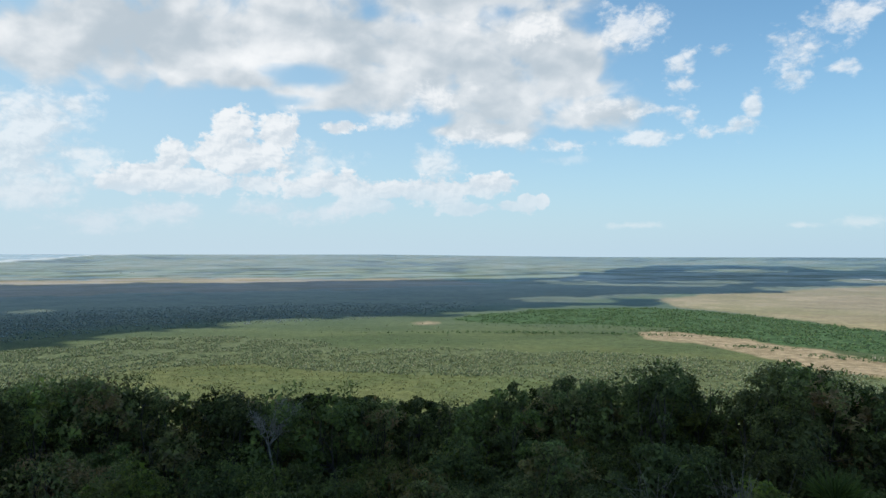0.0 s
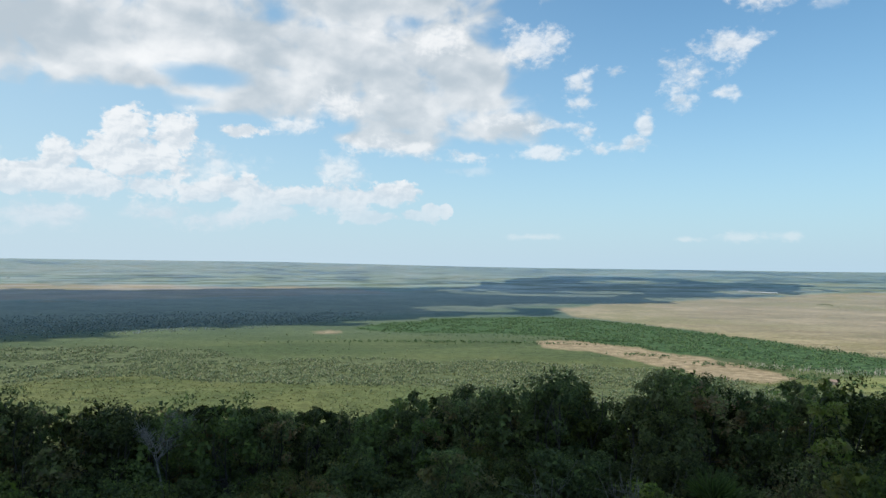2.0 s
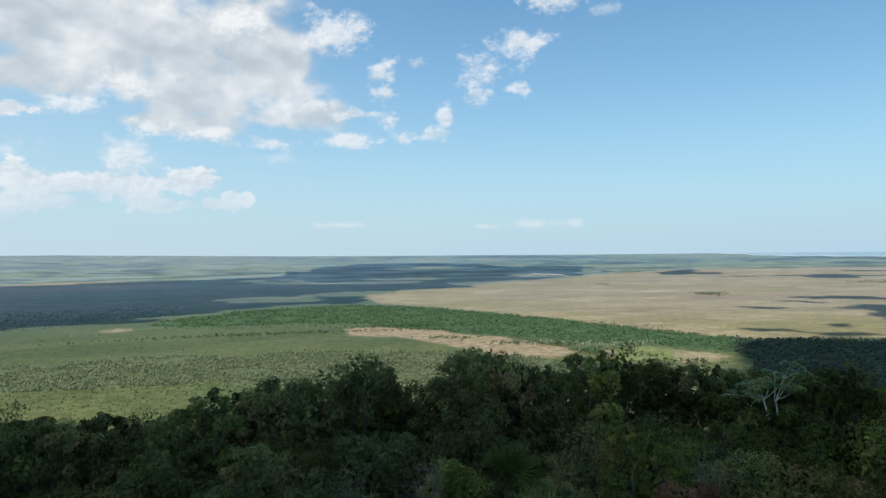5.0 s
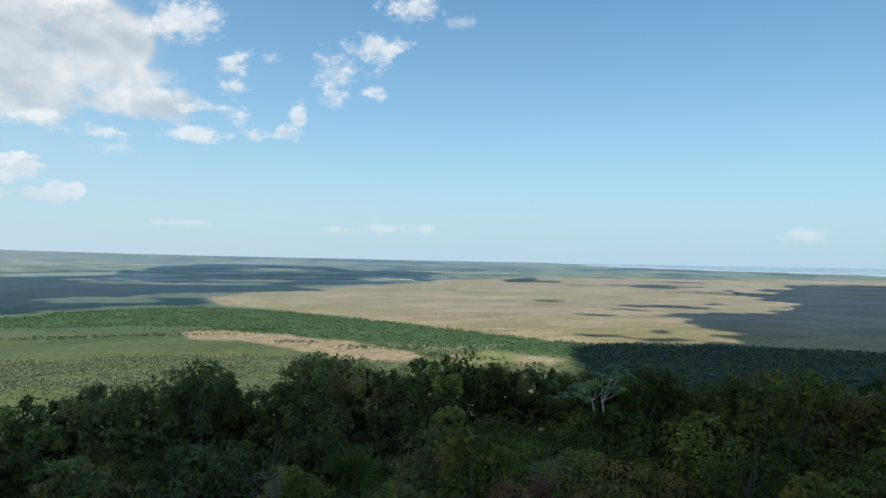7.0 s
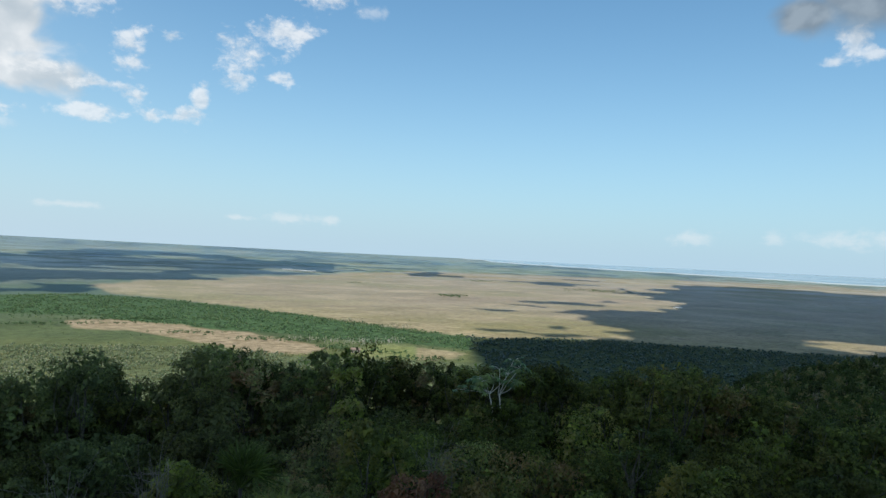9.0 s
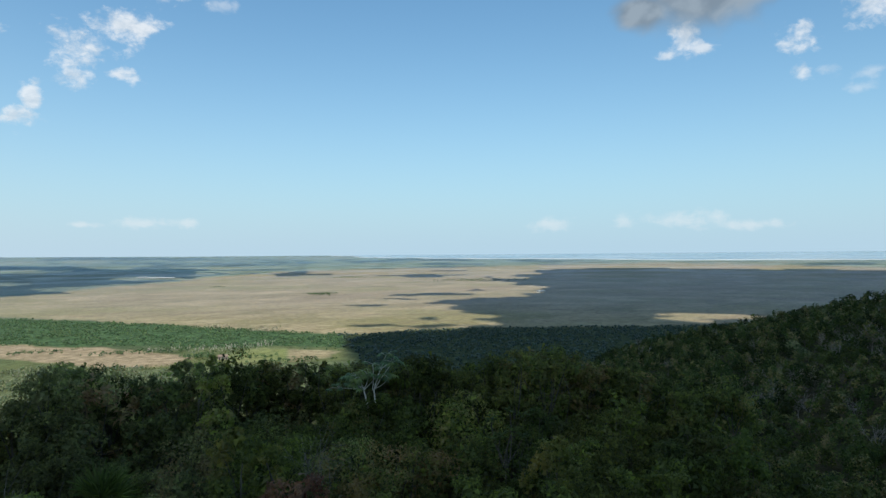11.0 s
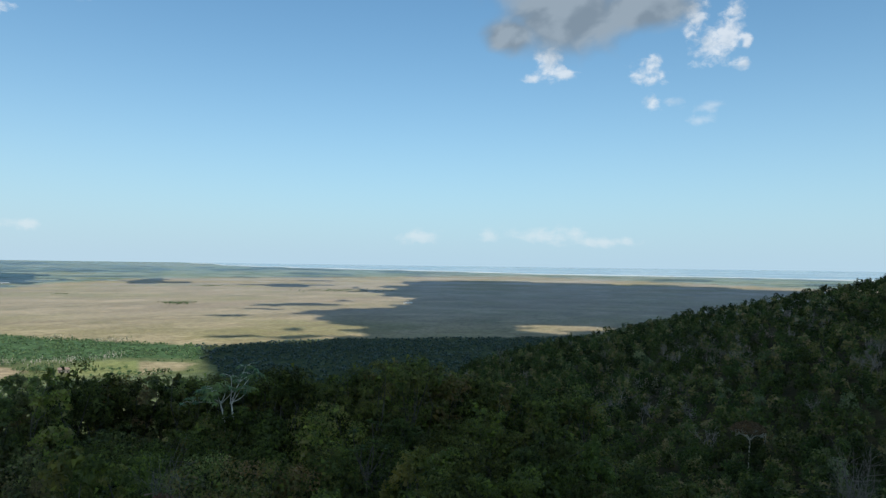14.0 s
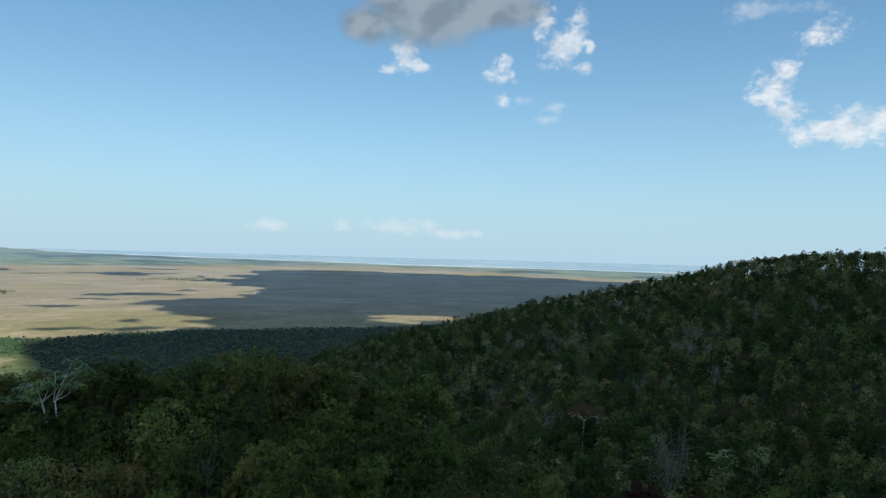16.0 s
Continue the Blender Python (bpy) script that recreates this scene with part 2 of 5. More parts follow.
RIM_R, CREST_R = 50.0, 290.0


def relief_at(az, r):
    """Height of the ground at azimuth az (degrees) and distance r, both numpy arrays."""
    az = (np.asarray(az, float) + 180) % 360 - 180
    r = np.asarray(r, float)
    rim = RIM_R * np.tan(np.radians(np.interp(az, *RIM)))
    top = EYE + np.where(r < RIM_R, -8.6 + (rim + 8.6) * np.clip((r - 12) / (RIM_R - 12), 0, 1), rim)
    fall = top - 0.46 * np.maximum(r - RIM_R, 0) - WOOD
    crest = EYE + CREST_R * np.tan(np.radians(np.interp(az, *CREST)))
    valley = EYE - 20.0 - 0.05 * np.clip(az + 100, 0, 40) * 4
    s = np.clip((r - 85) / (CREST_R - 85), 0, 1)
    hill = np.where(r < 85, top + (valley - top) * np.clip((r - RIM_R) / 35, 0, 1), valley + (crest - valley) * (0.35 * s + 0.65 * s * s * (3 - 2 * s)))
    hill = hill - np.maximum(r - CREST_R, 0) * 0.4 - WOOD
    w = np.clip((-az - 58) / 8, 0, 1) * np.clip((az + 180) / 30, 0, 1)
    z = fall * (1 - w) + hill * w
    s = np.clip((r - 4500) / 16000, 0, 1)
    far = EYE * (1 - drawn_in(r) / np.maximum(r, 1)) + drawn_in(r) * np.tan(np.radians(np.interp(az, *FAR_RISE))) * s * s * (3 - 2 * s)
    knoll = EYE - 1.65 - 1.2 * np.maximum(r - 1.5, 0)
    return np.where(r < DISH, np.maximum(np.maximum(z, knoll), 0), far)


def xyz(az, r):
    """Place in the scene of azimuth and true distance."""
    a, d = np.radians(az), drawn_in(np.asarray(r, float))
    return np.stack([-np.sin(a) * d, np.cos(a) * d, relief_at(az, r)], -1)


def ground_z(x, y):
    return float(relief_at(math.degrees(math.atan2(-x, y)), math.hypot(x, y)))


def lattice(seed, size=256):
    return np.random.default_rng(seed).random((size, size))


def value_noise(x, y, seed=0, octaves=4):
    """Smooth noise about 0.5 for arrays of x and y."""
    out, gain, total = 0.0, 1.0, 0.0
    for k in range(octaves):
        g = lattice(seed + 17 * k)
        i, j = np.floor(x).astype(int), np.floor(y).astype(int)
        u, v = x - i, y - j
        u, v = u * u * (3 - 2 * u), v * v * (3 - 2 * v)
        q = lambda a, b: g[a % 256, b % 256]
        out = out + gain * ((q(i, j) * (1 - u) + q(i + 1, j) * u) * (1 - v) + (q(i, j + 1) * (1 - u) + q(i + 1, j + 1) * u) * v)
        total, gain, x, y = total + gain, gain * 0.5, x * 2.03 + 11.3, y * 2.03 + 5.7
    return out / total


def inside(poly, x, y):
    """Which of the points lie in the polygon."""
    hit = np.zeros(np.shape(x), bool)
    for (x0, y0), (x1, y1) in zip(poly, poly[1:] + poly[:1]):
        if y0 != y1:
            hit ^= ((y0 > y) != (y1 > y)) & (x < (x1 - x0) * (y - y0) / (y1 - y0) + x0)
    return hit


def link_mesh(name, verts, faces, materials, parent=None, label="", smooth=False):
    me = bpy.data.meshes.new(name)
    verts, faces = np.asarray(verts, np.float32), np.asarray(faces, np.int32)
    k = faces.shape[1]
    me.vertices.add(len(verts))
    me.vertices.foreach_set("co", verts.ravel())
    me.loops.add(faces.size)
    me.loops.foreach_set("vertex_index", faces.ravel())
    me.polygons.add(len(faces))
    me.polygons.foreach_set("loop_start", np.arange(0, faces.size, k, dtype=np.int32))
    if smooth:
        me.polygons.foreach_set("use_smooth", np.ones(len(faces), bool))
    for m in materials:
        me.materials.append(m)
    me.update(calc_edges=True)
    ob = new(name, me)
    if parent is not None:
        ob.parent = parent
    return tagged(ob, label)


# ------------------------------------------------------------------ materials


def make_ground():
    m, n = material("savanna_ground")
    p = n.attr("plain", "Vector")
    litter_shade, field, soil = n.attr("litter_shade"), n.attr("field"), n.attr("soil")
    tan, belt, wood, pale = n.attr("tan"), n.attr("belt"), n.attr("wood"), n.attr("pale")
    haze_gloss = n.attr("haze_gloss")
    big, mid, fine = n.noise(p, 0.0022, 5, 0.55), n.noise(p, 0.012, 5, 0.6), n.noise(p, 0.09, 6, 0.75)
    streak = n.noise(n.vec("MULTIPLY", p, (1.0, 2.6, 1.0)), 0.0035, 5, 0.6)
    grass = n.mix(n.ramp(mid, 0.35, 0.65), (0.07, 0.088, 0.034), (0.11, 0.12, 0.047))
    grass = n.mix(n.ramp(big, 0.4, 0.65), grass, (0.078, 0.104, 0.044))
    dry = n.mix(n.ramp(streak, 0.35, 0.68), (0.188, 0.161, 0.092), (0.264, 0.223, 0.14))
    dry = n.mix(n.math("MULTIPLY", n.ramp(big, 0.46, 0.62), 0.7), dry, (0.175, 0.165, 0.07))
    dry = n.mix(n.math("MULTIPLY", n.ramp(n.noise(n.vec("MULTIPLY", p, (0.6, 1.6, 1.0)), 0.0016, 6, 0.62, 0.6), 0.5, 0.68), 0.6), dry, (0.225, 0.178, 0.118))
    dry = n.mix(n.ramp(fine, 0.5, 0.8, to=(0.0, 0.35)), dry, (0.15, 0.12, 0.07))
    lines = n.noise(p, 0.0065, 8, 0.7)
    dry = n.mix(n.ramp(lines, 0.54, 0.66, to=(0.0, 0.6)), dry, (0.13, 0.125, 0.06))
    dry = n.mix(n.ramp(lines, 0.46, 0.36, to=(0.0, 0.5)), dry, (0.34, 0.275, 0.18))
    green = n.mix(n.ramp(fine, 0.4, 0.65), (0.034, 0.068, 0.03), (0.062, 0.108, 0.046))
    dark = n.mix(n.ramp(n.math("MULTIPLY_ADD", fine, 0.6, n.math("MULTIPLY", mid, 0.4)), 0.38, 0.66), (0.055, 0.075, 0.046), (0.1, 0.115, 0.068))
    dark = n.mix(n.ramp(n.attr("strips"), 0.42, 0.6, to=(0.0, 0.75)), dark, (0.03, 0.046, 0.03))
    dark = n.mix(n.ramp(n.noise(p, 0.02, 7, 0.75), 0.48, 0.66, to=(0.0, 0.9)), dark, (0.125, 0.14, 0.085))
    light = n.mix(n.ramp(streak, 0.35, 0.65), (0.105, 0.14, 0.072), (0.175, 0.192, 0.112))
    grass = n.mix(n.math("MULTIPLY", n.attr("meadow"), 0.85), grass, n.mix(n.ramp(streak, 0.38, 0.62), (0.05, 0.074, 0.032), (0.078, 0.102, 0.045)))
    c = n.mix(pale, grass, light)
    far = n.ramp(haze_gloss, 0.03, 0.35)
    weave = n.noise(p, 0.0019, 10, 0.72)
    c = n.mix(n.math("MULTIPLY", n.attr("scrub"), 0.8), c, n.mix(n.ramp(fine, 0.38, 0.62), (0.066, 0.086, 0.042), (0.102, 0.122, 0.062)))
    c = n.mix(wood, c, dark)
    c = n.mix(belt, c, green)
    c = n.mix(n.math("MULTIPLY", n.ramp(weave, 0.5, 0.6), n.math("MULTIPLY", far, 0.6)), c, (0.05, 0.075, 0.04))
    c = n.mix(n.math("MULTIPLY", n.ramp(weave, 0.46, 0.38), n.math("MULTIPLY", far, 0.55)), c, (0.17, 0.155, 0.115))
    strips = n.attr("strips")
    c = n.mix(n.math("MULTIPLY", n.ramp(strips, 0.53, 0.62), n.math("MULTIPLY", far, 0.9)), c, (0.025, 0.042, 0.03))
    c = n.mix(n.math("MULTIPLY", n.ramp(strips, 0.46, 0.37), n.math("MULTIPLY", far, 0.6)), c, (0.19, 0.185, 0.115))
    dry = n.mix(n.ramp(strips, 0.54, 0.68, to=(0.0, 0.5)), dry, (0.15, 0.125, 0.07))
    dry = n.mix(n.ramp(strips, 0.44, 0.32, to=(0.0, 0.45)), dry, (0.33, 0.28, 0.18))
    c = n.mix(tan, c, dry)
    c = n.mix(field, c, n.mix(n.ramp(mid, 0.3, 0.7), (0.125, 0.15, 0.05), (0.165, 0.18, 0.075)))
    c = n.mix(soil, c, n.mix(n.ramp(n.noise(p, 0.05, 6, 0.7), 0.36, 0.64), (0.19, 0.155, 0.097), (0.285, 0.23, 0.155)))
    c = n.mix(litter_shade, c, n.mix(n.ramp(fine, 0.35, 0.65), (0.028, 0.026, 0.012), (0.05, 0.042, 0.02)))
    c = n.hsv(c, v=n.ramp(fine, 0.25, 0.75, to=(0.6, 1.4)))
    sea = n.attr("sea")
    patchy = n.math("ADD", 1.0, n.math("MULTIPLY", far, n.ramp(weave, 0.4, 0.6, to=(0.3, -0.6))))
    c = n.mix(n.math("MULTIPLY", n.math("MULTIPLY", sea, n.math("SUBTRACT", 1.0, sea)), 3.6), c, (0.72, 0.7, 0.65))
    c = n.mix(sea, c, n.mix(n.ramp(n.noise(p, 0.0004, 4), 0.4, 0.6), (0.2, 0.29, 0.33), (0.3, 0.38, 0.42)))
    # gloss and bluish sheen on the far land imitate haze
    n.surface({"Base Color": c, "Roughness": n.math("MULTIPLY_ADD", sea, -0.12, n.ramp(haze_gloss, 0.0, 1.0, False, (0.85, 0.34))), "Specular IOR Level": n.math("MULTIPLY", n.ramp(haze_gloss, 0.0, 1.0, False, (0.06, 0.6)), patchy), "Sheen Weight": n.math("MULTIPLY", n.attr("haze_sheen"), patchy), "Sheen Roughness": 0.5, "Sheen Tint": n.mix(tan, n.mix(wood, (0.5, 0.68, 0.84), (0.6, 0.68, 0.74)), (0.6, 0.63, 0.86))}, n.bump(n.math("ADD", fine, n.math("MULTIPLY", mid, 2.0)), 0.5, 3.0))
    return m


def make_leaves(name, dark, light, warm, stand=False, haze_sheen=0.0, span=(0.55, 1.55)):
    """Foliage, with a bluish sheen in place of haze. stand: many trees in one mesh, told apart by the attribute tone.
    """
    m, n = material(name)
    isl = n.put("ShaderNodeNewGeometry").outputs["Random Per Island"]
    one = n.attr("tone") if stand else n.put("ShaderNodeObjectInfo").outputs["Random"]
    where = n.put("ShaderNodeTexCoord").outputs["Object"]
    speckle = n.math("MULTIPLY", n.math("POWER", isl, 2.2), 0.3 if stand else 0.6)
    c = n.mix(n.math("ADD", speckle, n.ramp(n.noise(where, 0.7 if stand else 1.3, 4, 0.6), 0.36, 0.68, to=(0.08, 0.4) if stand else (-0.05, 0.5))), dark, light)
    c = n.mix(n.math("MULTIPLY", n.ramp(n.noise(where, 0.7, 3), 0.4, 0.66), n.ramp(one, 0.45, 0.95)), c, warm)
    two = n.math("FRACT", n.math("MULTIPLY", one, 7.31))
    if stand:
        c = n.mix(n.ramp(two, 0.965, 0.98, to=(0.0, 0.4)), c, (0.17, 0.19, 0.11))
    else:
        c = n.mix(n.math("MULTIPLY", n.ramp(two, 0.74, 0.9), n.ramp(isl, 0.3, 0.9, to=(0.25, 0.7))), c, n.mix(0.5, light, (0.24, 0.26, 0.05)))
    c = n.hsv(c, h=n.ramp(two, 0, 1, False, (0.475, 0.52)), s=n.ramp(isl, 0, 1, False, (0.85, 1.1)), v=n.ramp(one, 0, 1, False, span if stand else (0.55, 1.42)))
    b = n.surface({"Base Color": c, "Roughness": 0.55, "Specular IOR Level": 0.08, "Sheen Weight": haze_sheen, "Sheen Roughness": 0.6, "Sheen Tint": (0.5, 0.66, 0.88, 1.0)})
    thin = n.put("ShaderNodeBsdfTranslucent", {0: n.hsv(c, v=1.1)})
    both = n.put("ShaderNodeMixShader", {0: 0.25 if stand else 0.3})
    n.tree.links.new(b.outputs[0], both.inputs[1])
    n.tree.links.new(thin.outputs[0], both.inputs[2])
    n.tree.links.new(both.outputs[0], [q for q in n.tree.nodes if q.type == "OUTPUT_MATERIAL"][0].inputs[0])
    return m


def make_bark(name, dark, light):
    m, n = material(name)
    where = n.put("ShaderNodeTexCoord").outputs["Object"]
    g = n.noise(n.vec("MULTIPLY", where, (6, 6, 1.5)), 1.5, 6, 0.6)
    n.surface({"Base Color": n.mix(n.ramp(g, 0.3, 0.7), dark, light), "Roughness": 0.85}, n.bump(g, 0.4, 0.02))
    return m


def make_cloud():
    m, n = material("cloud_vapour")
    g = n.noise(n.put("ShaderNodeTexCoord").outputs["Object"], 0.004, 6)
    n.surface({"Base Color": n.mix(g, (0.78, 0.8, 0.82), (0.9, 0.9, 0.9)), "Roughness": 1.0, "Specular IOR Level": 0.0})
    return m


GROUND, CLOUD = make_ground(), make_cloud()
LEAF = make_leaves("broad_leaves", (0.029, 0.04, 0.012), (0.155, 0.187, 0.05), (0.185, 0.13, 0.05))
# lighter and darker copies of the broad leaves, painting brightness by direction
LIGHTENED_LEAF = make_leaves("lightened_leaves", (0.058, 0.074, 0.03), (0.22, 0.265, 0.098), (0.22, 0.15, 0.07))
DARKENED_LEAF = make_leaves("darkened_green_leaves", (0.017, 0.028, 0.009), (0.095, 0.12, 0.036), (0.12, 0.095, 0.036))
FAR_LEAF = make_leaves("far_leaves", (0.022, 0.038, 0.011), (0.125, 0.165, 0.042), (0.165, 0.13, 0.06), True, 0.0, (0.42, 1.75))
UMBRELLA_LEAF = make_leaves("umbrella_leaves", (0.045, 0.09, 0.05), (0.15, 0.24, 0.14), (0.22, 0.26, 0.07))
PALM_LEAF = make_leaves("palm_leaves", (0.06, 0.09, 0.02), (0.16, 0.21, 0.05), (0.17, 0.17, 0.045))
PALE_LEAF = make_leaves("pale_leaves", (0.07, 0.11, 0.03), (0.3, 0.36, 0.16), (0.22, 0.23, 0.06))
SAVANNA_LEAF = make_leaves("savanna_leaves", (0.092, 0.132, 0.062), (0.175, 0.22, 0.112), (0.225, 0.225, 0.14), True, 0.12, (0.7, 1.35))
# haze over the dark woods is put into a lightened base and strong sheen
HAZED_WOOD_LEAF = make_leaves("hazed_wood_leaves", (0.12, 0.152, 0.11), (0.185, 0.215, 0.155), (0.18, 0.195, 0.14), True, 0.9, (0.7, 1.35))
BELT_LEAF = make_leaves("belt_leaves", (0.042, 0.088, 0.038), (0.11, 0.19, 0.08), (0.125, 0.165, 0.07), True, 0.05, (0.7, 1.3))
# darker copy of the belt leaves, with the cloud's shade in its colour
SHADED_FOOT_LEAF = make_leaves("shaded_foothill_leaves", (0.026, 0.048, 0.03), (0.062, 0.096, 0.056), (0.075, 0.09, 0.05), True, 0.25, (0.7, 1.3))
TUFT = make_leaves("grass_tufts", (0.09, 0.108, 0.042), (0.15, 0.168, 0.065), (0.17, 0.165, 0.08), True, 0.02)
BUSH_LEAF = make_leaves("bush_leaves", (0.034, 0.058, 0.016), (0.12, 0.165, 0.05), (0.14, 0.16, 0.05))
LIME_LEAF = make_leaves("lime_leaves", (0.03, 0.042, 0.012), (0.12, 0.145, 0.036), (0.15, 0.135, 0.036))
RED_LEAF = make_leaves("withered_leaves", (0.05, 0.026, 0.017), (0.15, 0.075, 0.048), (0.17, 0.1, 0.05))
BROWN_LEAF = make_leaves("brown_leaves", (0.1, 0.066, 0.036), (0.24, 0.16, 0.085), (0.22, 0.13, 0.06))
DRY_LEAF = make_leaves("dry_leaves", (0.1, 0.085, 0.068), (0.24, 0.21, 0.17), (0.22, 0.16, 0.12), True)
GREY_TWIG = make_leaves("grey_twigs", (0.3, 0.28, 0.2), (0.52, 0.48, 0.36), (0.42, 0.36, 0.24), True)
BARK = make_bark("grey_bark", (0.035, 0.03, 0.025), (0.1, 0.088, 0.075))
PALE_BARK = make_bark("bleached_bark", (0.22, 0.2, 0.175), (0.42, 0.395, 0.36))
WHITE_BARK = make_bark("white_bark", (0.4, 0.38, 0.33), (0.68, 0.65, 0.58))
ASH_BARK = make_bark("ashen_bark", (0.15, 0.135, 0.12), (0.3, 0.275, 0.25))
DULL_BARK = make_bark("weathered_bark", (0.09, 0.08, 0.07), (0.2, 0.18, 0.16))

# ------------------------------------------------------------------ the ground: one sheet to the horizon
# Land cover, as (azimuth, true distance) outlines.
TAN_PLAIN = [(-18.7, 1614), (-24.0, 1419), (-29.4, 1282), (-34.9, 1148), (-40.5, 1047), (-47.7, 976), (-58.7, 1043), (-65.8, 1069), (-75.0, 1115), (-84.0, 1259), (-92.3, 1594), (-110, 2000), (-110, 4300),
             (-90.4, 4799), (-81.4, 5957), (-71.4, 7438), (-63.5, 6362), (-55.9, 5447), (-49.5, 5172), (-40.7, 4448), (-33.0, 3073), (-25.7, 2456), (-19.6, 2120), (-16.6, 1844)]
TAN_FIELD = [(-15.8, 1038), (-18.9, 1054), (-21.9, 1018), (-24.1, 997), (-28.6, 946), (-32.8, 847), (-34.6, 796), (-32.8, 755), (-28.9, 767), (-24.9, 839), (-20.2, 934), (-16.2, 954)]
PASTURE = [(-36.5, 779), (-37.1, 808), (-38.2, 833), (-40.1, 855), (-41.6, 837), (-42.7, 818), (-46.0, 790), (-45.1, 743), (-41.9, 728), (-40.1, 738), (-38.2, 742)]
BELT = [(-0.7, 1238), (-3.0, 1375), (-5.3, 1420), (-8.1, 1520), (-12.9, 1567), (-14.8, 1607), (-18.0, 1544), (-21.0, 1474), (-25.3, 1369), (-30.7, 1248), (-34.3, 1200), (-38.2, 1105), (-41.0, 1050), (-47.7, 976), (-58.7, 1040), (-75, 1115), (-92.3, 1594),
        (-110, 1900), (-110, 480), (-48.5, 480), (-47.5, 780), (-46, 830), (-40, 880), (-38.3, 866), (-34.4, 894), (-32.1, 941), (-25.3, 976), (-21.0, 1006), (-18.5, 1073), (-16.9, 1112), (-12.9, 1139), (-9.3, 1145), (-5.8, 1147), (-3.0, 1174)]
PINK_BAND = [(40, 4200), (32.4, 4162), (16.0, 4055), (3.9, 3355), (21.4, 3208), (32.4, 3307), (40, 3300)]
BROWN = [(45, 2330), (26, 2380), (17, 2320), (8, 2450), (-4, 2900), (-1, 3300), (3, 3700), (20, 3250), (45, 3350)]
WOODS = [(45, 1050), (24, 1250), (8, 1330), (-2, 1500), (-9, 1700), (-17, 2000), (-19, 2200), (-26, 2500), (-33, 3100), (-36, 4200), (-28, 5600), (-18, 5600), (-7, 3300), (5, 2700), (20, 2300), (45, 2400)]
SHORE = ([-130, -94, -88.3, -72.8, -61.2, -54.6, -48, -44, 16, 26, 27.5, 29, 33], [8500, 9400, 9900, 10300, 13600, 15700, 24000, 90000, 90000, 60000, 30000, 19000, 14000])


def warped(az, r, seed, swing):
    """Azimuth and distance with their outline roughened."""
    x, y = -np.sin(np.radians(az)) * r, np.cos(np.radians(az)) * r
    k = 0.08 * swing
    f = 90.0 / r
    return az + k * 22 * (value_noise(x / 90, y / 90, seed) - 0.5) * f * 4, r * (1 + k * (value_noise(x / 140, y / 140, seed + 5) - 0.5))


def scrub_edges(az):
    """Nearest and farthest distance of the band of savanna trees."""
    lo = np.interp(az, [-42, -20, -13.4, -8, -5.3, 0, 6.7, 10.3, 12.1, 15.6, 20.2, 24.1, 27.1, 32.4, 42], [500, 520, 596, 628, 645, 652, 674, 688, 713, 752, 753, 737, 705, 680, 660])
    hi = np.interp(az, [-42, -32.5, -28.6, -24.4, -17.9, -8, 0, 6.7, 9.4, 10.3, 12.9, 17.3, 22.2, 25.3, 27.1, 32.4, 42], [730, 736, 749, 790, 808, 815, 841, 838, 888, 952, 976, 1019, 1054, 1058, 1005, 967, 940])
    return lo, hi


def lens_at(a, r, a0, r0, ha, hr):
    return ((a - a0) / ha) ** 2 + ((r - r0) / hr) ** 2 < 1


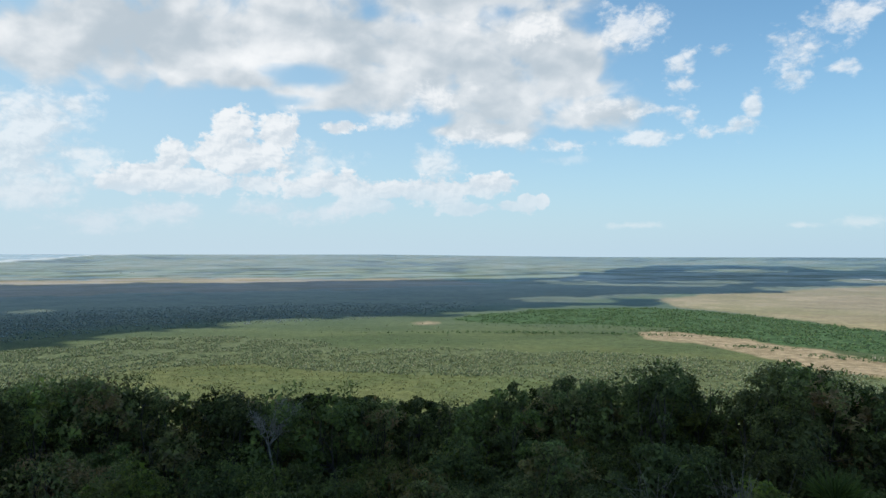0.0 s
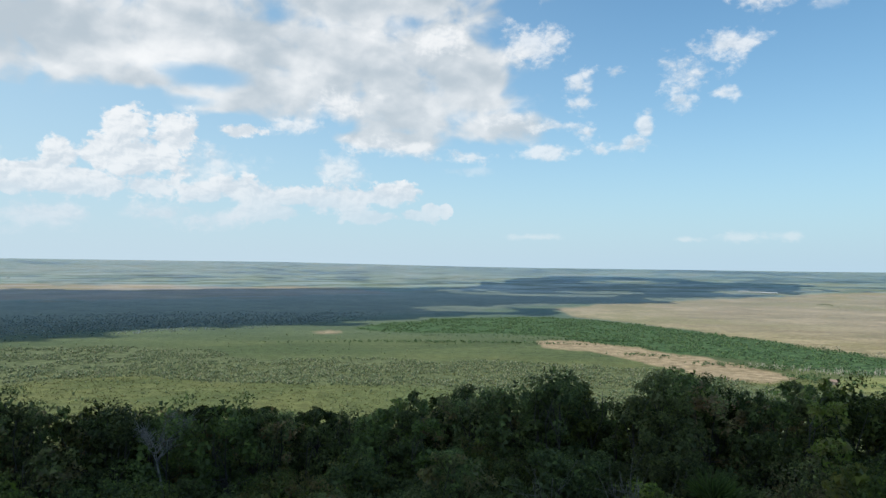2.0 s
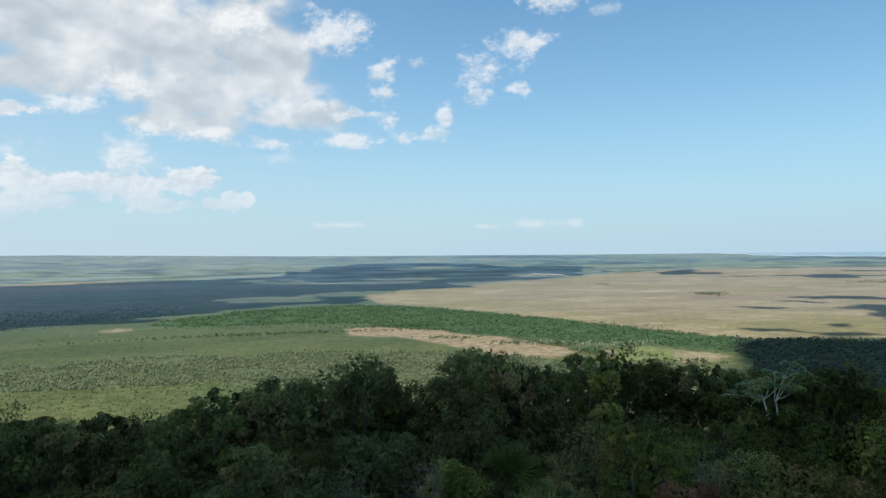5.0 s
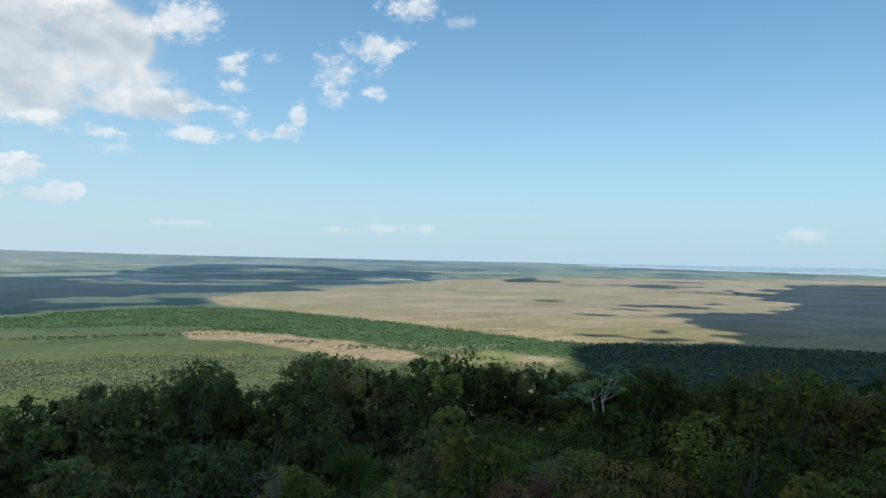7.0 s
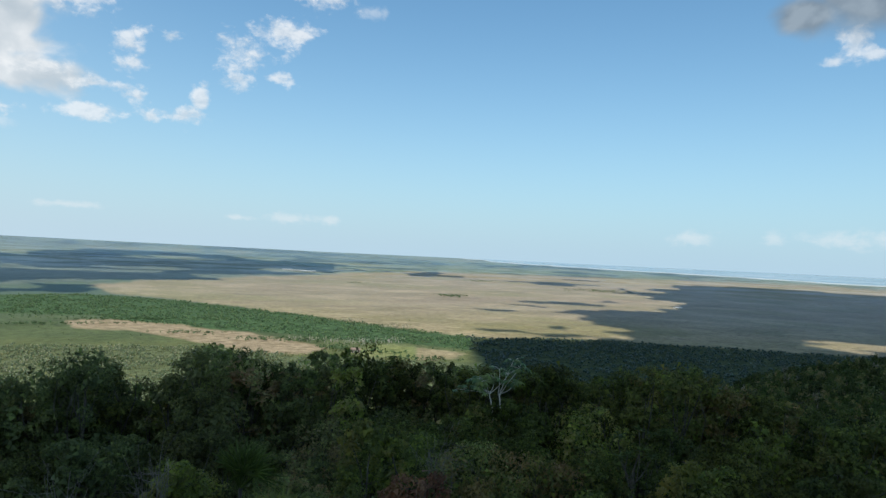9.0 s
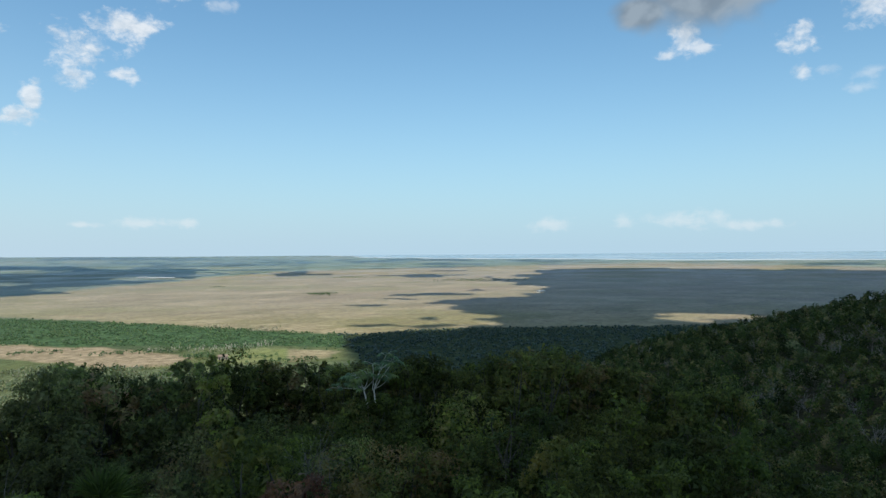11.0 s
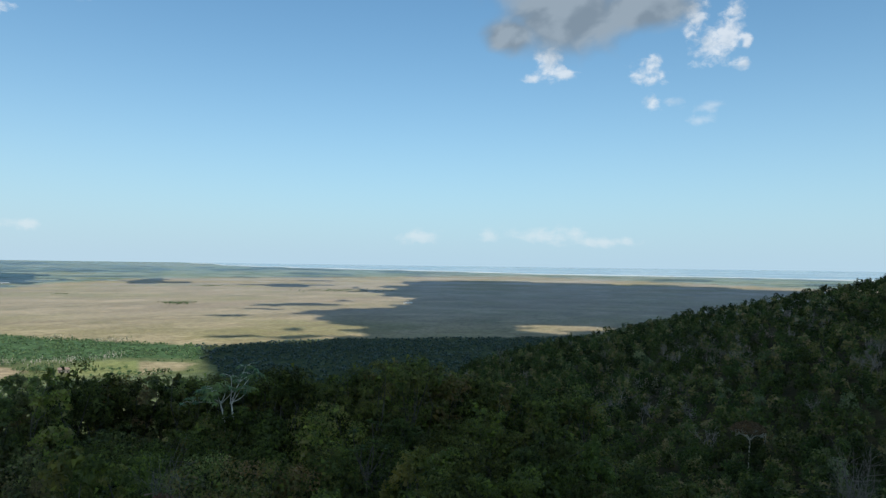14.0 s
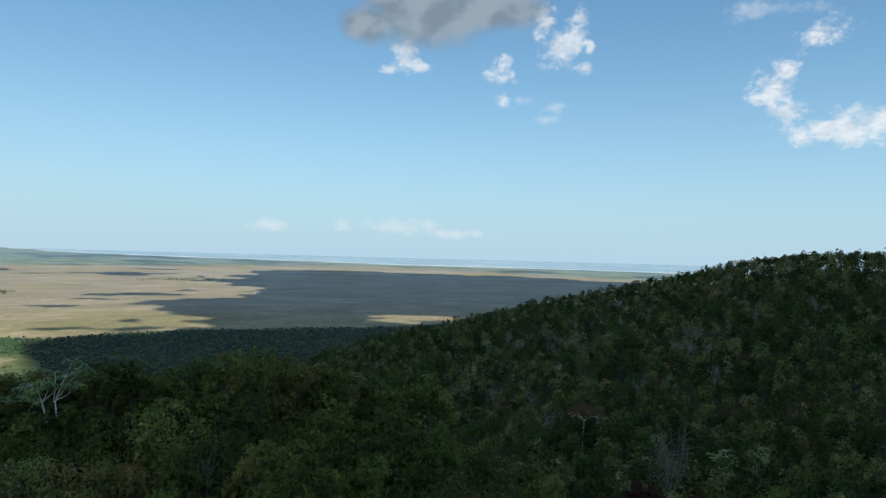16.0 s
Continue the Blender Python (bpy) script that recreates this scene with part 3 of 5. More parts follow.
def build_ground():
    az = np.concatenate([np.arange(-120, 40, 0.38), np.arange(42, 238, 4.0)])
    hill_r = np.concatenate([np.linspace(1.4, 16, 12), np.linspace(19, 60, 12), np.linspace(66, 330, 30), np.linspace(345, 500, 10)])
    els = np.linspace(math.degrees(math.atan(EYE / 515)), 0.1, 185)
    rs = np.concatenate([hill_r, EYE / np.tan(np.radians(els))])
    A, R = np.meshgrid(az, rs, indexing="ij")
    na, nr = A.shape
    P = xyz(A, R)
    i, j = np.arange(na)[:, None], np.arange(nr - 1)[None, :]
    k = (i + 1) % na
    faces = np.stack([i * nr + j, i * nr + j + 1, k * nr + j + 1, k * nr + j], -1).reshape(-1, 4)
    verts = P.reshape(-1, 3)
    # close the middle under the eye with a small fan folded into quads
    c = len(verts)
    verts = np.vstack([verts, [[0, 0, float(relief_at(0, 0))]]])
    fan = np.array([[c, a * nr, ((a + 1) % na) * nr, ((a + 2) % na) * nr] for a in range(0, na, 2)])
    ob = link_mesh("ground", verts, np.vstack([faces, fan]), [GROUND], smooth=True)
    tagged(ob, "green and tan savanna plain below a wooded hill", "ground", kind="structure")
    me = ob.data
    wa, wr = warped(A, R, 3, 1.0)
    soft_a, soft_r = warped(A, R, 9, 2.2)
    x, y = -np.sin(np.radians(A)) * R, np.cos(np.radians(A)) * R
    patch = 0.5 * value_noise(x / 900, y / 900, 21, 5) + 0.5 * value_noise(A / 5.0, R / 700, 77, 5)
    tan = inside(TAN_PLAIN, wa, wr) | inside(TAN_FIELD, wa, wr) | inside(PINK_BAND, soft_a, soft_r)
    pasture = inside(PASTURE, wa, wr)
    tan = tan | (pasture & (A < -42.0))
    tan = tan | inside(BROWN, soft_a, soft_r)
    belt = inside(BELT, wa, wr) & ~tan & ~pasture
    wood = (inside(WOODS, soft_a, soft_r) | ((R > 2600) & (patch < 0.4))) & ~tan
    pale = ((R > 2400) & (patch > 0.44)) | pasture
    scrub_lo, scrub_hi = scrub_edges(A)
    scrub = (R > scrub_lo) & (R < scrub_hi) & ~tan & ~belt & ~pasture
    # leaf litter under the near wood; at 0.55 it paints shade below the foothill forest
    for name, mask in (("scrub", scrub), ("meadow", np.clip((R - 790) / 120, 0, 1)), ("tan", tan), ("belt", belt), ("wood", wood), ("pale", pale), ("litter_shade", np.where(R < 470, 1.0, 0.55 * (belt & (A < -46.5)))), ("field", pasture & ~tan), ("soil", inside(TAN_FIELD, wa, wr) | lens_at(A, R, 1.3, 1175, 1.1, 26))):
        v = mask.astype(np.float32)
        v[:, 1:-1] = 0.25 * v[:, :-2] + 0.5 * v[:, 1:-1] + 0.25 * v[:, 2:]
        me.attributes.new(name, "FLOAT", "POINT").data.foreach_set("value", np.append(v.ravel(), float(name == "litter_shade")).astype(np.float32))
    # gloss rising with distance, so that far land pales as in haze
    far_gloss = (np.clip((R - 2200) / 7500, 0, 1) ** 0.8 * (0.65 + 0.8 * patch)).clip(0, 1)
    me.attributes.new("haze_gloss", "FLOAT", "POINT").data.foreach_set("value", np.append(far_gloss.ravel(), 0).astype(np.float32))
    # bluish sheen by distance in place of haze, stronger in the west
    haze_sheen = np.interp(R, [500, 1000, 1600, 3000, 7000, 20000], [0.01, 0.04, 0.26, 0.32, 0.3, 0.5]) * np.interp(A, [-60, 12], [1.0, 1.7]) ** np.clip((R - 1600) / 2000, 0, 1) * np.where(belt, 0.15, np.where(tan, 0.75, np.where(wood, 1.25, 1.0)))
    me.attributes.new("haze_sheen", "FLOAT", "POINT").data.foreach_set("value", np.append(haze_sheen.ravel(), 0).astype(np.float32))
    # fields, tree lines and wet hollows that lie across the far plain
    dip = np.degrees(np.arctan2(EYE, R))
    strips = 0.6 * value_noise(A / 4.5, dip / 0.11, 131, 4) + 0.4 * value_noise(A / 1.4, dip / 0.06, 151, 3)
    me.attributes.new("strips", "FLOAT", "POINT").data.foreach_set("value", np.append(strips.ravel(), 0.5).astype(np.float32))
    flat = np.stack([x, y, 0 * x], -1).reshape(-1, 3)
    me.attributes.new("plain", "FLOAT_VECTOR", "POINT").data.foreach_set("vector", np.vstack([flat, [[0, 0, 0]]]).astype(np.float32).ravel())
    shore = np.interp(A, *SHORE)
    wet = np.clip((R / (shore * (1 + 0.1 * (value_noise(A / 6, R / 3000, 4) - 0.5))) - 0.94) / 0.11, 0, 1)
    me.attributes.new("sea", "FLOAT", "POINT").data.foreach_set("value", np.append(wet.ravel(), 0).astype(np.float32))
    return ob


build_ground()

# ------------------------------------------------------------------ clouds overhead, that shade the land
# The shaded land, as (azimuth, true distance) outlines.
SHADE_WEST = [(45, 3500), (32.4, 3522), (22.6, 3467), (15.6, 3287), (3.9, 3524), (-7.8, 3812), (-11.0, 4957), (-13.6, 7604), (-18.0, 10488), (-25.2, 9324), (-27.9, 6594), (-34.3, 6306), (-35.7, 5021), (-37.1, 4444), (-38.4, 4108),
              (-36.1, 3586), (-33.8, 3188), (-27.0, 2812), (-26.3, 2644), (-27.9, 2344), (-22.6, 2259), (-18.0, 2168), (-14.4, 1999), (-15.2, 1918), (-19.3, 1948), (-16.4, 1775), (-17.2, 1731), (-19.7, 1627), (-16.8, 1608),
              (-14.1, 1629), (-9.6, 1556), (-3.0, 1403), (0.0, 1273), (6.2, 1297), (10.3, 1277), (15.1, 1248), (18.5, 1240), (16.6, 1175), (17.5, 1134), (19.3, 1157), (21.4, 1119), (24.1, 1118), (25.3, 1058), (27.1, 1033), (28.2, 954),
              (30.3, 980), (32.4, 1000), (45, 800)]
SHADE_EAST = [(-45.7, 780), (-46.6, 948), (-50.8, 979), (-56.8, 1025), (-58.4, 1078), (-57.0, 1140), (-57.4, 1222), (-56.8, 1315), (-54.7, 1351), (-53.0, 1534), (-55.1, 1628), (-58.8, 1744), (-62.2, 1911), (-62.8, 2058), (-62.0, 2287),
              (-60.0, 2448), (-58.8, 2885), (-58.4, 3328), (-60.4, 3796), (-60.8, 4265), (-65.2, 5381), (-68.4, 5161), (-77.1, 4822), (-85.0, 4784), (-90.9, 4229), (-110, 4500), (-118, 900), (-118, 380), (-60, 380), (-46, 560)]
GAP_EAST = [(-70.2, 1296), (-72.8, 1329), (-75.0, 1300), (-77.9, 1295), (-77.1, 1211), (-75.0, 1153), (-74.1, 1225), (-72.4, 1266)]
# Smaller shadows, and sunlit gaps: azimuth and depression, half sizes, in degrees.
SMALL_SHADES = [(-42.7, 1.56, 3.1, 0.26), (-53.4, 1.81, 3.0, 0.2), (-55.5, 1.43, 2.3, 0.1), (-53.8, 3.32, 3.2, 0.16), (-48.1, 4.19, 3.0, 0.15), (-52.5, 5.26, 2.0, 0.18), (-49.2, 5.81, 2.0, 0.18), (-54.1, 5.89, 3.2, 0.2), (-35.5, 0.58, 1.6, 0.06),
                (-38.5, 0.69, 1.4, 0.07), (-52.1, 3.71, 1.8, 0.14), (-56.5, 3.0, 2.2, 0.1), (-58.5, 5.35, 2.0, 0.14)]
WEST_GAPS = [(-32.3, 1.74, 2.0, 0.08), (-22.0, 1.1, 3.4, 0.1), (-9.8, 1.89, 0.8, 0.05), (-11.7, 2.07, 0.8, 0.13), (-20.8, 1.93, 2.8, 0.08), (-16.8, 2.21, 4.0, 0.07), (-9.3, 3.41, 3.8, 0.2), (30.9, 3.71, 1.7, 0.1)]
EAST_GAPS = [(-61.6, 1.98, 1.2, 0.07)]
CLOUD_Z = 2300.0


def ovals(a, dip, blobs):
    hit = np.zeros(np.shape(a), bool)
    for a0, e0, ha, he in blobs:
        hit |= ((a - a0) / ha) ** 2 + ((dip - e0) / he) ** 2 < 1
    return hit


def shade_cloud(name, label, A, R, keep, seed):
    """A cloud over the grid (A, R) of azimuth and true distance, whose shadow, along the sun's rays, falls where keep holds."""
    ground = xyz(A, R)
    X, Y, z = ground[..., 0], ground[..., 1], ground[..., 2]
    lift = (CLOUD_Z - z) / SUN_WAY.z
    base = np.stack([X + SUN_WAY.x * lift, Y + SUN_WAY.y * lift, np.full_like(X, CLOUD_Z)], -1)
    depth = keep.astype(float)
    for _ in range(6):
        q = np.pad(depth, 1)
        depth = keep * (q[:-2, 1:-1] + q[2:, 1:-1] + q[1:-1, :-2] + q[1:-1, 2:] + q[1:-1, 1:-1]) / 5
    puff = depth ** 2 * (60 + 240 * value_noise(X / 260, Y / 260, seed + 8))
    up = base + puff[..., None] * np.array(SUN_WAY)
    down = base - 0.15 * puff[..., None] * np.array(SUN_WAY) - np.array([0, 0, 2.0])
    nx, ny = X.shape
    cells = keep[:-1, :-1] & keep[1:, :-1] & keep[:-1, 1:] & keep[1:, 1:]
    i, j = np.nonzero(cells)
    quad = np.stack([i * ny + j, (i + 1) * ny + j, (i + 1) * ny + j + 1, i * ny + j + 1], -1)
    faces = [quad, quad[:, ::-1] + nx * ny]
    for di, dj, a, b in ((-1, 0, 0, 3), (1, 0, 2, 1), (0, -1, 1, 0), (0, 1, 3, 2)):
        q = np.pad(cells, 1)[1 + di:nx + di, 1 + dj:ny + dj]
        rim = ~q[i, j]
        s, e = quad[rim, a], quad[rim, b]
        faces.append(np.stack([s, e, e + nx * ny, s + nx * ny], -1))
    F = np.vstack(faces)
    V = np.vstack([up.reshape(-1, 3), down.reshape(-1, 3)])
    used, F = np.unique(F, return_inverse=True)
    ob = link_mesh(name, V[used], F.reshape(-1, 4), [CLOUD], smooth=True)
    return tagged(ob, label, "cloud")


def build_clouds():
    def polar(az0, az1, step, dip0, dip1, fine):
        dips = np.arange(dip0, dip1, fine)
        return np.meshgrid(np.arange(az0, az1, step), EYE / np.tan(np.radians(dips)), indexing="ij")

    def frayed(A, R, seed):
        dip = np.degrees(np.arctan2(EYE, R))
        slow = value_noise(A / 5.0, np.log(R) * 20, seed, 4) - 0.5
        quick = value_noise(A / 1.8, np.log(R) * 24, seed + 60, 4) - 0.5
        return A + 8.0 * slow, R * (1 + 0.05 * quick), dip * (1 + 0.05 * quick)

    A, R = polar(-46, 46, 0.5, 0.42, 8.2, 0.06)
    a, r, dip = frayed(A, R, 31)
    west = (inside(SHADE_WEST, a, r) | (ovals(a, dip, SMALL_SHADES) & (A > -45.9))) & ~ovals(a, dip, WEST_GAPS)
    shade_cloud("cloud", "broad white cumulus cloud high over the plain", A, R, west, 31)
    A, R = polar(-118, -46, 0.5, 0.9, 16.2, 0.07)
    a, r, dip = frayed(A, R, 47)
    east = (inside(SHADE_EAST, a, r) | ovals(a, dip, SMALL_SHADES)) & ~inside(GAP_EAST, a, r) & ~ovals(a, dip, EAST_GAPS)
    shade_cloud("cloud", "ragged white cumulus cloud high over the tan plain", A, R, east, 47)
    X, Y = np.meshgrid(np.arange(-520, 520, 20.0), np.arange(-520, 520, 20.0), indexing="ij")
    R = np.hypot(X, Y)
    shade_cloud("cloud", "white cumulus cloud high over the wooded hill", np.degrees(np.arctan2(-X, Y)), R, R < 445 + 40 * value_noise(X / 60, Y / 60, 53), 53)


build_clouds()

# ------------------------------------------------------------------ trees


def unit(v):
    return v / np.maximum(np.linalg.norm(v, axis=-1, keepdims=True), 1e-6)


def leaf_blades(rng, at, out, length, width, droop=0.25, loose=0.55):
    """One small pointed leaf at each place, its upper face turned about outwards: three corners each."""
    k = len(at)
    face = unit(out + rng.normal(0, loose, (k, 3)) + np.array([0, 0, 0.25]))
    way = unit(np.cross(face, rng.normal(0, 1, (k, 3))) + np.array([0, 0, -droop]))
    side = unit(np.cross(way, face))
    L = (length * rng.uniform(0.65, 1.3, (k, 1)))
    W = (width * rng.uniform(0.7, 1.25, (k, 1)))
    a = at - way * L * 0.4 + side * W * 0.5
    b = at + way * L * 0.6
    c = at - way * L * 0.4 - side * W * 0.5
    return np.stack([a, b, c], 1).reshape(-1, 3), np.arange(3 * k).reshape(k, 3)


def tube(points, radii, sides=5):
    """A tapered limb along the points."""
    points = np.asarray(points, float)
    n = len(points)
    way = np.gradient(points, axis=0)
    way = unit(way)
    ref = np.where(np.abs(way[:, 2:3]) > 0.9, [[1.0, 0, 0]], [[0, 0, 1.0]])
    s = unit(np.cross(way, ref))
    u = np.cross(s, way)
    ang = np.linspace(0, 2 * math.pi, sides, endpoint=False)
    ring = (np.cos(ang)[None, :, None] * s[:, None] + np.sin(ang)[None, :, None] * u[:, None]) * np.asarray(radii)[:, None, None]
    v = (points[:, None] + ring).reshape(-1, 3)
    i, j = np.arange(n - 1)[:, None], np.arange(sides)[None]
    f = np.stack([i * sides + j, i * sides + (j + 1) % sides, (i + 1) * sides + (j + 1) % sides, (i + 1) * sides + j], -1).reshape(-1, 4)
    return v, f


def joined(pieces):
    vs, fs, off = [], [], 0
    for v, f in pieces:
        vs.append(v)
        fs.append(f + off)
        off += len(v)
    return np.vstack(vs), np.vstack(fs)


def limb(rng, a, b, r0, r1, bend=0.3, n=5):
    a, b = np.asarray(a, float), np.asarray(b, float)
    t = np.linspace(0, 1, n)[:, None]
    mid = rng.normal(0, bend, 3) * np.linalg.norm(b - a) * 0.3
    p = a + (b - a) * t + mid * (t * (1 - t) * 4)
    return tube(p, np.linspace(r0, r1, n), 5 if r0 > 0.06 else 3)


def broadleaf(name, seed, height, spread, clumps, leaves, leaf, mat, bark, label):
    """A forest tree: tapered trunk and limbs, and a crown of leafy clumps with gaps."""
    rng = np.random.default_rng(seed)
    tree = tagged(new(name), label, "tree", "trees of the wood")
    fork = np.array([rng.normal(0, 0.25), rng.normal(0, 0.25), height * 0.5])
    wood = [limb(rng, (0, 0, -0.6), fork, 0.16, 0.1, 0.1)]
    upper, lower = int(rng.integers(4, 7)), int(rng.integers(5, 8))
    heads = upper + lower
    ha = np.arange(heads) * 2.4 + rng.uniform(-0.6, 0.6, heads)
    hr = spread * np.where(np.arange(heads) < upper, rng.uniform(0.3, 0.6, heads), rng.uniform(0.5, 0.85, heads))
    hr[0] *= 0.25
    size = spread * rng.uniform(0.36, 0.56, heads)
    top = height * np.where(np.arange(heads) < upper, rng.uniform(0.82, 0.98, heads), rng.uniform(0.56, 0.84, heads))
    top[0] = height
    hubs = np.stack([np.cos(ha) * hr, np.sin(ha) * hr, top - size], -1)
    crown = []
    for k in range(clumps):
        h = k % heads
        d = unit(rng.normal(0, 1, 3) + (np.cos(ha[h]) * 0.3, np.sin(ha[h]) * 0.3, 0.45))
        if h >= upper and rng.random() < 0.35:
            d = unit(np.array([d[0], d[1], -rng.uniform(0.6, 1.6)]))
        mid = hubs[h] + d * size[h] * rng.uniform(0.72, 1.0) * (1, 1, 0.9 if d[2] > 0 else 2.4)
        if k % 5 == 0:
            wood.append(limb(rng, fork + (0, 0, rng.uniform(-0.8, 0.6)), mid - d * 0.25, 0.05, 0.012, 0.5, 4))
        m = int(leaves / clumps * rng.uniform(0.7, 1.3))
        e = unit(rng.normal(0, 1, (m, 3)) + np.array([0, 0, 0.35]))
        at = mid + e * size[h] * rng.uniform(0.3, 0.5) * np.array([1.1, 1.1, 0.8]) * rng.uniform(0.6, 1.08, (m, 1))
        crown.append(leaf_blades(rng, at, e, leaf, leaf * 0.58))
    for h in range(heads):
        m = leaves // (8 * heads)
        e = unit(rng.normal(0, 1, (m, 3)) + np.array([0, 0, 0.2]))
        crown.append(leaf_blades(rng, hubs[h] + e * size[h] * rng.uniform(0.2, 0.72, (m, 1)) * (1, 1, 1.3), e, leaf * 2.0, leaf * 1.6))
    v, f = joined(wood)
    link_mesh("trunk", v, f, [bark], tree, smooth=True)
    v, f = joined(crown)
    link_mesh("crown", v, f, [mat], tree)
    return tree


LEAF_DICE = np.random.default_rng(77)


def planted(proto, x, y, z, turn, scale, lean=0.0):
    m = pose(x, y, z, lean, 0, turn)
    ob = copy_thing(proto, m)
    # light and shade put into leaf colour: lightened brownish leaves plainward, darkened green hillward
    az, dice = math.degrees(math.atan2(-x, y)), LEAF_DICE.random()
    kind = LIGHTENED_LEAF if dice < np.interp(az, [-48, -36], [0.0, 0.85]) else DARKENED_LEAF if math.hypot(x, y) < 40 and dice > np.interp(az, [-68, -52], [0.3, 1.0]) else None
    for child in ob.children:
        if kind and child.name.startswith("crown"):
            child.material_slots[0].link, child.material_slots[0].material = "OBJECT", kind
    ob.scale = (scale, scale, scale)
    return ob


def drop_proto(ob):
    for o in (*ob.children_recursive, ob):
        bpy.data.objects.remove(o)


def build_near_wood():
    rng = np.random.default_rng(5)
    tall = (8.0, 7.6, 8.4, 8.2, 7.4, 8.0)
    label = "dark green broadleaf tree in dense hillside wood"
    wide, clumps = (2.3, 2.8, 2.0, 2.6, 3.0, 2.2), (60, 76, 54, 70, 80, 56)

    def row(leaves, leaf):
        return [broadleaf("forest_tree", 10 + k, tall[k], wide[k], clumps[k], int(leaves * wide[k] / 2.5), leaf * (1.0, 0.92, 1.15, 0.97, 0.88, 1.1)[k], LEAF, BARK, label) for k in range(6)]

    close, middle, light = row(7000, 0.126), row(4200, 0.16), row(2000, 0.215)
    emergent = [broadleaf("emergent_tree", 30 + k, 10.0, (1.25, 1.6, 1.9, 1.4, 2.2)[k], (44, 56, 64, 50, 72)[k], (2300, 2800, 3300, 2500, 3700)[k], 0.175, LEAF, BARK, "taller dark broadleaf tree above the wood") for k in range(5)]
    tops = [max(v.co.z for v in p.children[1].data.vertices) for p in emergent]
    spots = []
    az = 34.0
    while az > -77:
        r = rng.uniform(42, 50)
        k = int(rng.integers(5))
        near = np.interp([az - 0.7, az - 0.35, az, az + 0.35, az + 0.7], SKYLINE[0][::-1], SKYLINE[1][::-1])
        el = 0.85 * near.min() + 0.15 * near.mean() - (rng.uniform(0.05, 0.35) if rng.random() < 0.6 else rng.uniform(0.2, 0.9))
        x, y = spot(az, r)
        z = ground_z(x, y)
        s = (EYE + r * math.tan(radians(el)) - z) / tops[k]
        planted(emergent[k], x, y, z, rng.uniform(0, 360), s)
        if rng.random() < 0.5:
            spots.append((x, y))
        az -= rng.uniform(0.75, 1.35)
    high = [max(v.co.z for v in p.children[1].data.vertices) for p in light]
    az = 34.5
    while az > -70:
        r, k = rng.uniform(49.5, 53), int(rng.integers(6))
        x, y = spot(az, r)
        z = ground_z(x, y)
        el = np.interp([az - 1.6, az - 0.8, az, az + 0.8, az + 1.6], SKYLINE[0][::-1], SKYLINE[1][::-1]).min() - rng.uniform(0.35, 0.85)
        planted(light[k], x, y, z, rng.uniform(0, 360), (EYE + r * math.tan(radians(el)) - z) / high[k])
        az -= rng.uniform(1.7, 2.4)
    for az, r, s in ((-49.6, 39.0, 0.93), (-47.2, 39.2, 0.95), (-48.4, 37.5, 0.98), (-49.2, 40.2, 1.0)):
        x, y = spot(az, r)
        planted(middle[int(rng.integers(6))], x, y, ground_z(x, y), rng.uniform(0, 360), s)
    tries = 0
    while len(spots) < 300 and tries < 60000:
        tries += 1
        az = rng.uniform(-113, 37)
        r = math.sqrt(rng.uniform(20.5 ** 2, 50.0 ** 2))
        x, y = spot(az, r)
        if all((x - a) ** 2 + (y - b) ** 2 > 2.75 ** 2 for a, b in spots) and all((x - a) ** 2 + (y - b) ** 2 > 1.3 ** 2 for a, b in KEPT_CLEAR):
            spots.append((x, y))
            k = int(rng.integers(6))
            planted((close if r < 31 else middle if r < 41 else light)[k], x, y, ground_z(x, y), rng.uniform(0, 360), rng.uniform(0.76, 1.02), rng.uniform(-6, 6))
    for p in close + middle + light + emergent:
        drop_proto(p)


def spot(az, r):
    return (-math.sin(radians(az)) * r, math.cos(radians(az)) * r)


KEPT_CLEAR = [spot(-48.55, 41), spot(-48.3, 39.5), spot(-28.8, 27), spot(-88.8, 62), spot(13.9, 41), spot(13.9, 39.6), spot(13.8, 38.3)]
build_near_wood()


def scatter(rng, count, az0, az1, r0, r1):
    az = rng.uniform(az0, az1, count)
    r = np.sqrt(rng.uniform(r0 ** 2, r1 ** 2, count))
    return az, r


def cushion(rng, spots, heights, spreads, leaves, leaf, lobes=1, deep=0.4):
    """Many small far trees in one mesh: crowns of leafy lobes; deep: half a crown's depth by its tree's height."""
    k = len(spots)
    body = np.stack([spreads, spreads, heights * deep], -1)
    d = unit(rng.normal(0, 1, (k, leaves, 3)) + np.array([0, 0, 0.5]))
    d[..., 2] = np.maximum(d[..., 2], -0.45)
    mid = spots + np.array([0, 0, 1.0]) * (heights * (1 - deep))[:, None]
    if lobes > 1:
        hub = unit(rng.normal(0, 1, (k, lobes, 3)) + np.array([0, 0, 0.45])) * rng.uniform(0.35, 0.72, (k, lobes, 1))
        hub[..., 2] = np.maximum(hub[..., 2], -0.5)
        pick = rng.integers(0, lobes, (k, leaves))
        part = np.take_along_axis(hub, pick[..., None], 1) + d * rng.uniform(0.28, 0.46, (k, leaves, 1))
    else:
        part = d * rng.uniform(0.55, 1.08, (k, leaves, 1))
    at = mid[:, None, :] + part * body[:, None, :]
    L = np.repeat(leaf * spreads / np.mean(spreads), leaves)[:, None]
    v, f = leaf_blades(rng, at.reshape(-1, 3), d.reshape(-1, 3), 1.0, 0.85, 0.0)
    base = np.repeat(at.reshape(-1, 3), 3, 0)
    v = base + (v - base) * np.repeat(L, 3, 0)
    return v, f, np.repeat(rng.random(k), leaves * 3)


